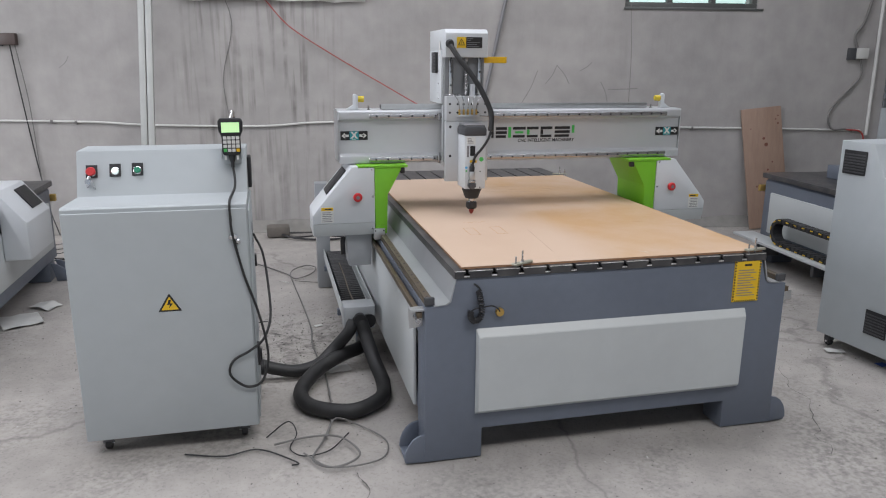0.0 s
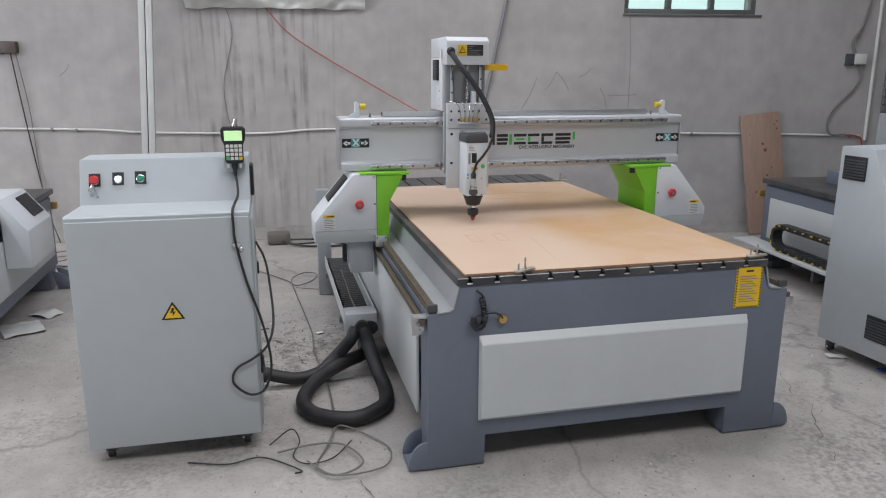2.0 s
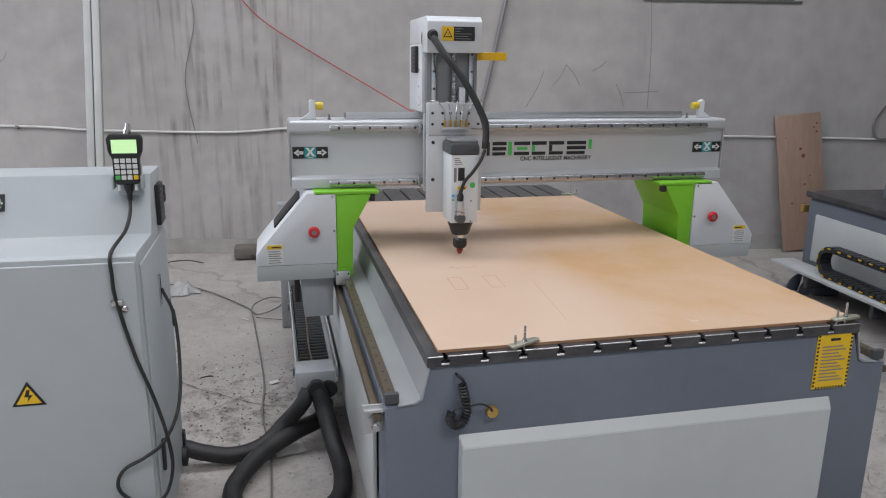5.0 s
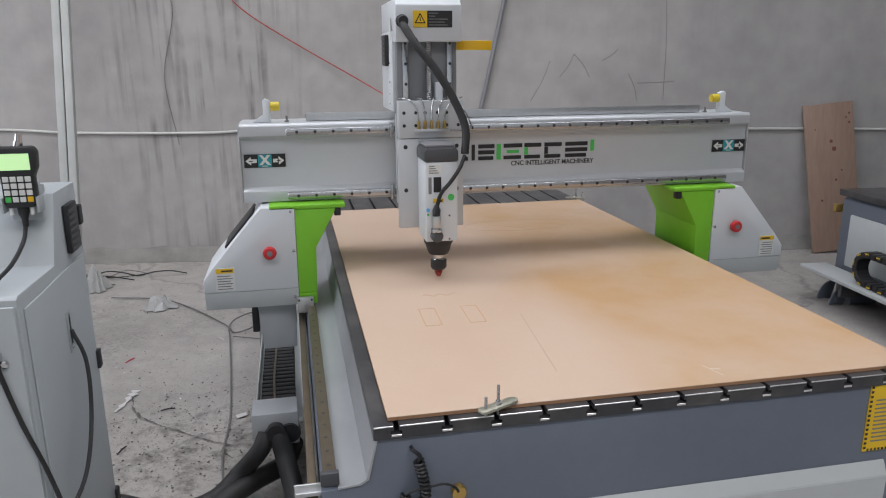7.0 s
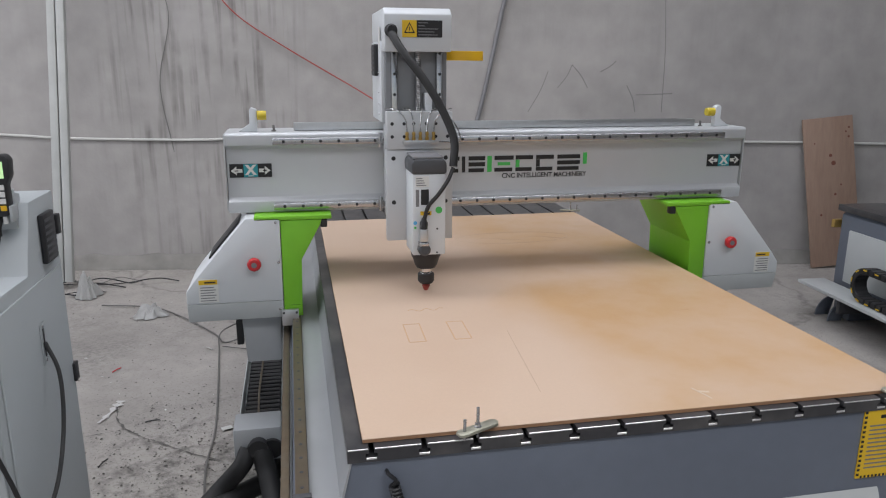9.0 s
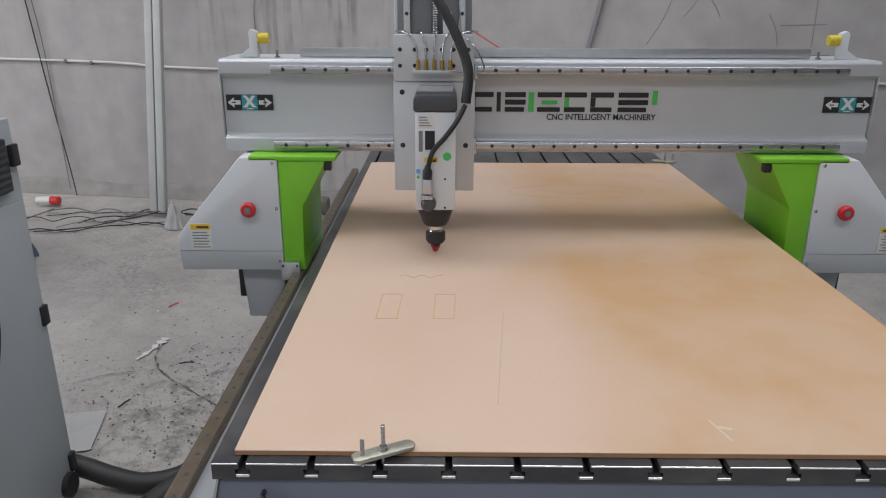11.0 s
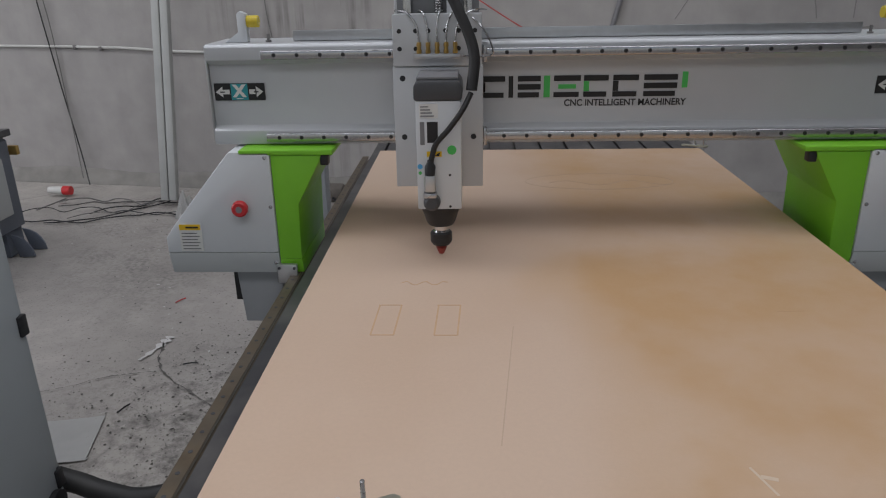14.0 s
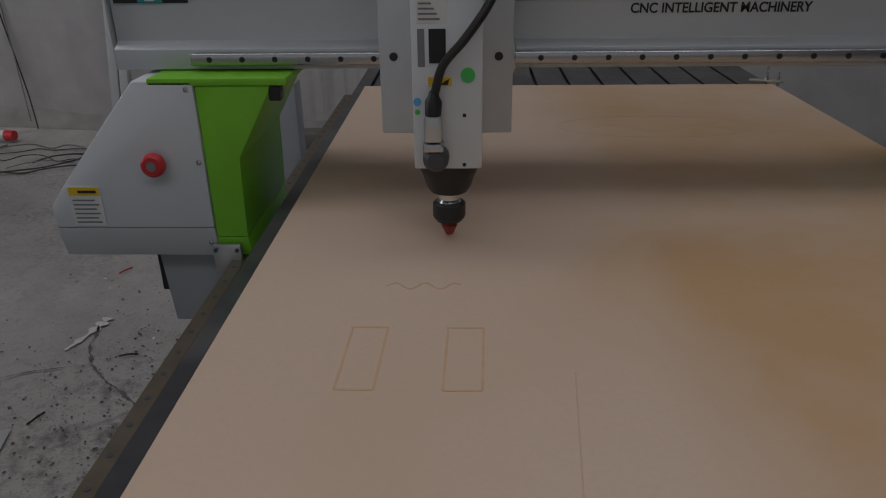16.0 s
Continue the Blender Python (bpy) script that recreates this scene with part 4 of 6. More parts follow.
# ---- spindle carriage ----
CX = 0.318
head = thing("spindle_carriage", (CX, GY - 0.1, 0.79), "pale grey spindle carriage with motor and cutter", "spindle carriage")
PY = GY - 0.154
part("saddle_plate", box(CX - 0.10, CX + 0.10, GY - 0.052, GY - 0.028, 1.00, 1.30, 0.003), silver, head)
for z in (1.247, 1.036):
    for x in (CX - 0.075, CX + 0.045):
        part("rail_block", box(x, x + 0.05, GY - 0.0275, GY - 0.0148, z - 0.021, z + 0.021, 0.002), alu, head)
    for x in (CX - 0.118, CX + 0.106):
        part("wiper_block", box(x, x + 0.012, GY - 0.03, GY - 0.0185, z - 0.024, z + 0.024, 0.002), steel, head)
column_grey = material("column_grey", (0.22, 0.225, 0.235), 0.42, 0.3, grain=0.08, grain_scale=30)
col = part("z_column", box(CX - 0.098, CX + 0.098, GY - 0.085, GY - 0.0525, 1.02, 1.56, 0.003), column_grey, head, "grey machined column")
for x in (CX - 0.082, CX + 0.062):
    zr = part("z_rail", box(x, x + 0.02, GY - 0.103, GY - 0.0855, 1.06, 1.55, 0.002), rail_steel, head)
    for k in range(8):
        part("rail_bolt", lathe((x + 0.01, GY - 0.1032, 1.08 + k * 0.063), (0, -1, 0), ((0, 0.0048), (0.0006, 0.0048)), 8), black, zr)
pts = [(0, 0.008)]
for k in range(60):
    pts += [(0.006 * k + 0.001, 0.011), (0.006 * k + 0.004, 0.0085)]
part("ball_screw", lathe((CX + 0.002, GY - 0.105, 1.18), (0, 0, 1), pts, 12), rail_steel, head, "steel ball screw")
part("screw_guard", box(CX + 0.022, CX + 0.045, GY - 0.118, GY - 0.0865, 1.28, 1.40, 0.002), white, head)
hood = part("upper_hood", prism([(GY - 0.125, 1.525), (GY - 0.125, 1.636), (GY - 0.10, 1.655), (GY + 0.22, 1.655), (GY + 0.22, 1.56), (GY - 0.05, 1.56), (GY - 0.05, 1.525)], "x", CX - 0.105, CX + 0.105, 0.004), white, head, "white folded sheet-metal hood")
part("side_cover", box(CX - 0.108, CX + 0.09, GY - 0.047, GY + 0.215, 1.305, 1.5595, 0.004), white, hood)
vent = part("side_vent", box(CX - 0.121, CX - 0.1085, GY + 0.02, GY + 0.11, 1.45, 1.55, 0.003), black, hood, "black slotted side vent")
for k in range(6):
    part("slat", box(CX - 0.1222, CX - 0.1212, GY + 0.024, GY + 0.106, 1.456 + k * 0.0155, 1.464 + k * 0.0155, 0.001, 1), dark_grey, vent)
part("side_sticker", box(CX - 0.1105, CX - 0.1082, GY - 0.035, GY - 0.01, 1.535, 1.60, 0), label_white, hood)
for z in (1.33, 1.36, 1.40, 1.46):
    part("screw", lathe((CX - 0.108, GY + 0.006, z), (-1, 0, 0), ((0, 0.004), (0.003, 0.003)), 8), steel, hood)
lab = part("warning_label", box(CX - 0.05, CX - 0.005, GY - 0.1272, GY - 0.1256, 1.568, 1.618, 0), label_yellow, hood, "yellow and black warning label")
part("label_field", box(CX - 0.005, CX + 0.075, GY - 0.1272, GY - 0.1256, 1.568, 1.618, 0), ink, lab)
part("triangle", prism([(CX - 0.045, 1.580), (CX - 0.010, 1.580), (CX - 0.0275, 1.612)], "y", GY - 0.1284, GY - 0.1274, 0), ink, lab)
part("triangle", prism([(CX - 0.0395, 1.5835), (CX - 0.0155, 1.5835), (CX - 0.0275, 1.6055)], "y", GY - 0.1296, GY - 0.1286, 0), label_yellow, lab)
part("stroke_bar", box(CX - 0.0287, CX - 0.0263, GY - 0.1308, GY - 0.1298, 1.587, 1.599, 0), ink, lab)
for k, w in enumerate((0.06, 0.05, 0.062, 0.02, 0.03)):
    part("text_bar", box(CX, CX + w, GY - 0.1284, GY - 0.1274, 1.574 + k * 0.0088, 1.5765 + k * 0.0088, 0), grey_ink, lab)
# yellow loop beside the hood
pts = [(CX + 0.106 + 0.075 * (1 - math.cos(a)) * 0.85, GY - 0.02 - 0.03 * math.sin(a)) for a in np.linspace(0, 3.1416, 14)]
pts += [(x - 0.004 if i > 2 else x, y + 0.006) for i, (x, y) in list(enumerate(pts))[::-1]]
part("yellow_loop", prism([(float(x), float(y)) for x, y in pts], "z", 1.50, 1.53, 0.001, seg=1), yellow, head, "yellow plastic loop")
# moving plate
part("upper_plate", box(CX - 0.104, CX + 0.104, PY, PY + 0.05, 1.228, 1.345, 0.003), silver, head)
low = part("lower_plate", box(CX - 0.107, CX + 0.107, PY + 0.006, PY + 0.034, 0.935, 1.2275, 0.003), silver, head)
for x in (-0.088, -0.05, -0.02, 0.02, 0.05, 0.088):
    for z in (1.268, 1.308):
        if abs(x) > 0.03 or z > 1.3:
            part("bolt_hole", lathe((CX + x, PY + 0.0005, z), (0, -1, 0), ((0, 0.0055), (0.0012, 0.0055)), 10), black, low)
for x in (-0.084, 0.084):
    for z in (1.06, 1.20):
        part("bolt_hole", lathe((CX + x, PY + 0.0065, z), (0, -1, 0), ((0, 0.007), (0.0012, 0.007)), 10), black, low)
# oil manifold
man = part("oil_manifold", box(CX - 0.055, CX + 0.055, PY - 0.012, PY - 0.0005, 1.246, 1.258, 0.002), alu, head, "oil manifold with brass fittings")
for k in range(5):
    x = CX - 0.042 + k * 0.021
    part("brass_fitting", lathe((x, PY - 0.007, 1.258), (0, 0, 1), ((0, 0.006), (0.008, 0.006), (0.0081, 0.0045), (0.016, 0.0045), (0.0161, 0.006), (0.025, 0.005)), 8), brass, man)
    dx = (-0.05, -0.02, 0.01, 0.03, 0.06)[k]
    part("oil_line", tube([(x, PY - 0.007, 1.283), (x + dx * 0.1, PY - 0.008, 1.32), (x + dx * 0.5, PY - 0.004, 1.347), (x + dx, PY + 0.02, 1.353), (x + dx * 1.2, PY + 0.06, 1.35)], 0.0022, 6), steel, man)
part("oil_line", tube([(CX + 0.06, PY + 0.02, 1.35), (CX + 0.10, PY - 0.01, 1.32), (CX + 0.128, PY - 0.005, 1.27), (CX + 0.12, PY, 1.25), (CX + 0.06, PY - 0.006, 1.252)], 0.0022, 6), steel, man)
# spindle motor
FY = GY - 0.288
sp = part("spindle_body", box(CX - 0.045, CX + 0.056, FY, PY + 0.0055, 0.918, 1.168, 0.003), white, head, "white square spindle motor")
part("motor_cap", prism([(CX - 0.049, 1.1685), (CX + 0.059, 1.1685), (CX + 0.059, 1.20), (CX + 0.05, 1.213), (CX - 0.04, 1.213), (CX - 0.049, 1.20)], "y", FY - 0.004, PY + 0.005, 0.006), dark_grey, sp, "dark plastic motor cap")
part("cap_lid", box(CX - 0.042, CX + 0.05, FY + 0.004, PY, 1.2135, 1.22, 0.002), grey_ink, sp)
part("nose", lathe((CX + 0.005, GY - 0.232, 0.9175), (0, 0, -1), ((0, 0.047), (0.012, 0.047), (0.022, 0.042), (0.042, 0.036), (0.052, 0.03)), 28), black, sp, "black ribbed spindle nose")
part("shaft", lathe((CX + 0.005, GY - 0.232, 0.8655), (0, 0, -1), ((0, 0.0165), (0.014, 0.0165), (0.018, 0.02)), 20), chrome, sp)
part("collet_nut", lathe((CX + 0.005, GY - 0.232, 0.8475), (0, 0, -1), ((0, 0.022), (0.004, 0.0265), (0.026, 0.0265), (0.034, 0.021), (0.036, 0.014)), 16), black, sp, "black collet nut")
part("cutter", lathe((CX + 0.005, GY - 0.232, 0.8112), (0, 0, -1), ((0, 0.009), (0.006, 0.0135), (0.014, 0.010), (0.0225, 0.006)), 12), dark_red, sp, "red-painted router bit")
part("rating_plate", box(CX - 0.037, CX + 0.005, FY - 0.0012, FY - 0.0003, 1.13, 1.162, 0), label_white, sp)
for k in range(4):
    part("text_bar", box(CX - 0.034, CX - 0.004 - 0.004 * k, FY - 0.0022, FY - 0.0014, 1.134 + 0.0068 * k, 1.1365 + 0.0068 * k, 0), grey_ink, sp)
part("dark_window", box(CX - 0.020, CX + 0.004, FY - 0.0016, FY - 0.0003, 1.075, 1.122, 0), ink, sp)
part("text_column", box(CX - 0.036, CX - 0.026, FY - 0.0012, FY - 0.0003, 1.07, 1.122, 0), grey_ink, sp)
part("hazard_sticker", box(CX - 0.022, CX + 0.012, FY - 0.0016, FY - 0.0003, 1.043, 1.055, 0), label_yellow, sp)
part("hazard_mark", prism([(CX - 0.004, 1.0445), (CX + 0.006, 1.0445), (CX + 0.009, 1.0535), (CX + 0.002, 1.050)], "y", FY - 0.0026, FY - 0.0018, 0), ink, sp)
part("green_dot", lathe((CX + 0.035, FY - 0.0003, 1.058), (0, -1, 0), ((0, 0.0105), (0.0015, 0.0105)), 24), logo_green, sp, "round green sticker")
part("blue_dot", lathe((CX - 0.038, FY - 0.0003, 1.02), (0, -1, 0), ((0, 0.006), (0.0012, 0.006)), 14), material("sky_blue", (0.1, 0.4, 0.7), 0.4, grain=0.03), sp)
part("green_spot", lathe((CX - 0.038, FY - 0.0003, 1.005), (0, -1, 0), ((0, 0.004), (0.0012, 0.004)), 12), logo_green, sp)
part("connector", box(CX - 0.028, CX - 0.002, FY - 0.028, FY - 0.0005, 0.965, 1.005, 0.005), alu, sp, "grey power connector")
part("connector_collar", box(CX - 0.030, CX, FY - 0.03, FY - 0.0005, 0.952, 0.964, 0.003), steel, sp)
part("connector_base", lathe((CX - 0.012, FY - 0.0005, 0.938), (0, -1, 0), ((0, 0.02), (0.018, 0.019), (0.026, 0.012)), 16), dark_grey, sp)
part("gland", lathe((CX - 0.015, FY - 0.016, 1.004), (0.05, 0, 1), ((0, 0.012), (0.02, 0.0125), (0.028, 0.008), (0.034, 0.007)), 14), black, sp)
for z in (0.925, 1.0):
    part("screw", lathe((CX + 0.03, FY - 0.0003, z), (0, -1, 0), ((0, 0.003), (0.001, 0.003)), 8), ink, sp)
part("power_cable", tube([(CX - 0.085, GY - 0.10, 1.585), (CX - 0.085, GY - 0.15, 1.575), (CX - 0.055, GY - 0.19, 1.52), (CX, GY - 0.22, 1.445), (CX + 0.05, GY - 0.245, 1.36), (CX + 0.085, GY - 0.265, 1.27), (CX + 0.08, GY - 0.285, 1.19)], 0.0125, 12), rubber, head, "thick black power cable")
part("cable_tail", tube([(CX + 0.079, GY - 0.287, 1.185), (CX + 0.06, GY - 0.303, 1.15), (CX + 0.03, GY - 0.310, 1.11), (CX, GY - 0.309, 1.075), (CX - 0.012, GY - 0.304, 1.036)], 0.0062, 8), rubber, head)
part("cable_gland", lathe((CX - 0.085, GY - 0.1255, 1.587), (0, -1, 0), ((0, 0.02), (0.008, 0.02), (0.012, 0.016), (0.03, 0.014)), 16), black, hood)

head.scale, head.location.z = (1.03, 1, 1.032), 0.795

# ---- cable tray and chain beside the bed ----
tray = thing("cable_tray", (-0.22, 1.7, 0.0), "grey cable tray with a black drag chain beside the bed", "cable tray")
part("tray_floor", box(-0.315, -0.15, 1.13, 2.40, 0.215, 0.222, 0.001, 1), pale, tray)
for x in (-0.318, -0.152):
    part("tray_wall", box(x, x + 0.004, 1.13, 2.40, 0.215, 0.285, 0.001, 1), pale, tray)
part("end_box", box(-0.325, -0.168, 1.0, 1.125, 0.205, 0.325, 0.005), motor_grey, tray, "pale grey end box")
part("hose_collar", lathe((-0.245, 1.001, 0.262), (0, -1, 0), ((0, 0.032), (0.03, 0.032)), 18), black, tray)
for x0, x1, z1 in ((-0.36, -0.27, 0.735),):
    part("rear_plate", box(x0, x1, 2.42, 2.52, 0.0, z1, 0.004), motor_grey, tray, "grey upright steel plate")
for y in (1.3, 2.2):
    part("tray_bracket", box(-0.33, -0.137, y, y + 0.03, 0.18, 0.2145, 0.002), slate, tray)
for y in (1.32, 2.22):
    part("tray_leg", box(-0.23, -0.20, y, y + 0.03, 0, 0.1795, 0.003), slate, tray)
for k in range(34):
    y = 1.16 + k * 0.036
    part("chain_link", box(-0.302, -0.176, y, y + 0.02, 0.224, 0.275, 0.004, 1), black, tray)
part("chain_wire", tube([(-0.25, 1.17, 0.29), (-0.255, 1.4, 0.288), (-0.25, 1.7, 0.289), (-0.25, 2.0, 0.288)], 0.004, 6), oily_steel, tray)

# black hoses lying on the floor
hose = thing("cable_hose", (-0.45, 0.95, 0), "thick black cable hose from the tray to the cabinet", "hose")
part("hose_run", tube(laid([(-0.25, 1.0, 0.25), (-0.27, 0.98, 0.2), (-0.34, 1.0, 0.11), (-0.43, 0.96, 0.045), (-0.54, 0.93, 0.035), (-0.64, 0.935, 0.055), (-0.72, 0.94, 0.085), (-0.85, 0.945, 0.12), (-1.0, 0.93, 0.15)]), 0.031, 14, 14, ripple=0.03), rubber, hose)
part("cuff", lathe((-0.25, 1.019, 0.25), (0, -1, -0.15), ((0, 0.036), (0.03, 0.036)), 16), black, hose)
part("cuff", lathe((-1.0, 0.932, 0.15), (0, -1, 0), ((0, 0.036), (0.06, 0.036)), 16), black, hose)
hose2 = thing("cable_hose", (-0.35, 0.7, 0), "thick black cable hose coiled in a loop on the floor", "hose")
part("hose_run", tube(laid([(-0.21, 0.985, 0.25), (-0.19, 0.95, 0.17), (-0.165, 0.85, 0.08), (-0.15, 0.70, 0.034), (-0.19, 0.54, 0.034), (-0.33, 0.45, 0.034), (-0.49, 0.53, 0.034), (-0.53, 0.69, 0.036), (-0.44, 0.86, 0.06), (-0.31, 0.98, 0.075), (-0.20, 1.10, 0.06), (-0.16, 1.28, 0.036)]), 0.034, 14, 16, ripple=0.03), rubber, hose2)
part("cuff", lathe((-0.20, 1.019, 0.25), (0, -1, -0.15), ((0, 0.038), (0.025, 0.038)), 16), black, hose2)

# ---- control cabinet ----
cabinet = thing("control_cabinet", (-1.02, 0.6, 0), "light grey steel control cabinet on casters", "control cabinet")
KX0, KX1 = -1.337, -0.715
side = [(0.33, 0.072), (0.33, 0.985), (0.345, 0.992), (0.61, 0.985), (0.68, 1.158), (0.87, 1.158), (0.87, 0.072)]
part("body", prism(side, "x", KX0, KX1, 0.004), cabinet_paint, cabinet)
part("front_door", box(KX0 + 0.004, KX1 - 0.004, 0.318, 0.3295, 0.076, 0.972, 0.004), cabinet_paint, cabinet, "light grey front door")
part("side_trim", box(KX1 + 0.0005, KX1 + 0.006, 0.36, 0.85, 0.09, 0.955, 0.002), cabinet_paint, cabinet)


def caster(x, y, parent, r=0.024):
    c = part("caster", box(x - 0.022, x + 0.022, y - 0.03, y + 0.03, 0.060, 0.0715, 0.002), steel, parent, "black swivel caster")
    part("fork", box(x - 0.018, x + 0.018, y - 0.008, y + 0.03, 0.032, 0.0595, 0.003), dark_grey, c)
    part("wheel", lathe((x - 0.012, y + 0.012, r), (1, 0, 0), ((0, r - 0.004), (0.003, r), (0.021, r), (0.024, r - 0.004)), 20), black, c)
    part("hub", lathe((x - 0.020, y + 0.012, r), (1, 0, 0), ((0, 0.008), (0.04, 0.008)), 12), steel, c)


for x in (KX0 + 0.06, KX1 - 0.06):
    for y in (0.39, 0.81):
        caster(x, y, cabinet)


def on_slope(z):
    return 0.61 + (z - 0.985) / 0.173 * 0.07


nrm = Vector((0, -0.927, 0.375))


def button(x, z, mat, name, label, rings):
    c = Vector((x, on_slope(z), z))
    col = part(name, lathe(c + nrm * 0.0005, nrm, ((0, 0.016), (0.004, 0.016), (0.006, 0.013)), 20), chrome, cabinet, label)
    part("button_cap", lathe(c + nrm * 0.0065, nrm, rings, 20), mat, col)
    pl = box(-0.0205, 0.0205, -0.001, 0.0, -0.014, 0.038, 0, bm=None)
    bmesh.ops.transform(pl, verts=pl.verts, matrix=Matrix.Translation(c + nrm * 0.0052 - Vector((0, 0.0, 0.008))) @ Matrix.Rotation(radians(-22), 4, "X"))
    part("button_plate", pl, black, col)
    return col


b1 = button(-1.283, 1.075, red, "stop_button", "red key-reset stop button", ((0, 0.014), (0.008, 0.014), (0.009, 0.0165), (0.016, 0.018), (0.021, 0.015)))
button(-1.20, 1.078, lit_white, "lit_button", "lit white power button", ((0, 0.0125), (0.006, 0.0125), (0.009, 0.009)))
button(-1.12, 1.08, button_green, "green_button", "dark green start button", ((0, 0.0125), (0.006, 0.0125), (0.009, 0.009)))
for k, dx in enumerate((-0.004, 0.008)):
    pts = [(-1.286, on_slope(1.06) - 0.03, 1.068), (-1.29 + dx, on_slope(1.05) - 0.024, 1.045), (-1.288 + dx * 2, on_slope(1.03) - 0.012, 1.02 - 0.008 * k)]
    part("key", tube(pts, 0.004, 6), steel, b1)
part("key_head", lathe((-1.292, on_slope(1.045) - 0.03, 1.045), (0.2, -1, 0.2), ((0, 0.011), (0.003, 0.011)), 12), steel, b1)
# voltage sign
sign = part("voltage_sign", prism([(-1.045, 0.585), (-0.963, 0.585), (-1.004, 0.656)], "y", 0.3155, 0.3178, 0.001, seg=1), ink, cabinet, "yellow triangular high-voltage sticker")
part("sign_field", prism([(-1.034, 0.5915), (-0.974, 0.5915), (-1.004, 0.643)], "y", 0.3142, 0.3153, 0), label_yellow, sign)
part("lightning_bolt", prism([(-1.006, 0.632), (-1.013, 0.612), (-1.003, 0.613), (-1.007, 0.598), (-0.993, 0.617), (-1.002, 0.617), (-0.998, 0.632)], "y", 0.3128, 0.314, 0), ink, sign)
part("door_lock", lathe((-0.752, 0.3178, 0.845), (0, -1, 0), ((0, 0.009), (0.006, 0.009), (0.008, 0.006)), 14), chrome, cabinet)
# side vent, hinges, cable slot
v = part("side_vent", box(KX1 + 0.0005, KX1 + 0.014, 0.725, 0.815, 0.985, 1.115, 0.003), black, cabinet, "black ventilation grille")
for k in range(7):
    part("slat", box(KX1 + 0.0142, KX1 + 0.0152, 0.73, 0.81, 0.992 + 0.017 * k, 1.0 + 0.017 * k, 0.001, 1), dark_grey, v)
for z in (1.04, 0.605, 0.145):
    part("hinge", box(KX1 + 0.0005, KX1 + 0.014, 0.835, 0.865, z, z + 0.055, 0.003), black, cabinet)
pl = part("slot_plate", box(KX1 + 0.0065, KX1 + 0.008, 0.615, 0.655, 0.745, 0.855, 0.001, 1), cabinet_paint, cabinet)
part("slot", box(KX1 + 0.0082, KX1 + 0.0095, 0.631, 0.639, 0.765, 0.84, 0), ink, pl)
for z in (0.755, 0.846):
    part("screw", lathe((KX1 + 0.0081, 0.635, z), (1, 0, 0), ((0, 0.004), (0.002, 0.003)), 8), steel, pl)
part("hose_gland", lathe((KX1 + 0.0062, 0.93 - 0.12, 0.12), (1, 0, 0), ((0, 0.036), (0.015, 0.036)), 16), black, cabinet)
part("door_pull", box(KX1 + 0.0065, KX1 + 0.016, 0.40, 0.42, 0.30, 0.40, 0.003), black, cabinet)

cabinet.scale, cabinet.location.x = (1.058, 1, 1.012), -1.0696

# ---- hand control pendant hung on the cabinet ----
pend = thing("control_pendant", (-0.765, 0.62, 1.10), "black hand control pendant with a lit green screen", "control pendant")
PYF = 0.60
body = [(-0.815, 1.275), (-0.806, 1.288), (-0.724, 1.288), (-0.715, 1.275), (-0.718, 1.235), (-0.728, 1.215), (-0.728, 1.150), (-0.735, 1.138), (-0.795, 1.138), (-0.802, 1.150), (-0.802, 1.215), (-0.812, 1.235)]
shell = part("shell", prism(body, "y", PYF, PYF + 0.035, 0.005), black, pend)
part("screen", box(-0.800, -0.730, PYF - 0.0012, PYF - 0.0002, 1.232, 1.272, 0), lcd, shell, "lit pale green display")
for r in range(4):
    for c in range(4):
        m = label_white
        if r == 0 and c == 0:
            m = logo_green
        if r == 0 and c == 3:
            m = yellow
        x, z = -0.796 + c * 0.0168, 1.153 + r * 0.0168
        part("key", box(x, x + 0.0135, PYF - 0.003, PYF - 0.0002, z, z + 0.0132, 0.001, 1), m, shell)
part("strain_relief", lathe((-0.765, PYF + 0.017, 1.1375), (0, 0, -1), ((0, 0.014), (0.015, 0.013), (0.03, 0.008), (0.05, 0.007)), 12), black, pend)
for x in (-0.79, -0.742):
    part("plug_screw", lathe((x, PYF + 0.01, 1.1375), (0, 0, -1), ((0, 0.005), (0.018, 0.005)), 10), label_white, pend)
part("holder", box(-0.80, -0.728, PYF + 0.036, PYF + 0.05, 1.10, 1.20, 0.003), cabinet_paint, pend)
for x in (-0.8095, -0.7275):
    part("holder_arm", box(x, x + 0.007, PYF - 0.004, PYF + 0.0355, 1.125, 1.165, 0.002), cabinet_paint, pend)
part("holder_foot", prism([(PYF + 0.0505, 1.11), (PYF + 0.10, 1.165), (PYF + 0.10, 1.18), (PYF + 0.0505, 1.19)], "x", -0.79, -0.735, 0.002), cabinet_paint, pend)
part("aerial_plug", lathe((-0.757, PYF + 0.02, 1.2885), (0.2, 0, 1), ((0, 0.011), (0.012, 0.011), (0.0121, 0.008), (0.03, 0.008)), 12), chrome, pend)
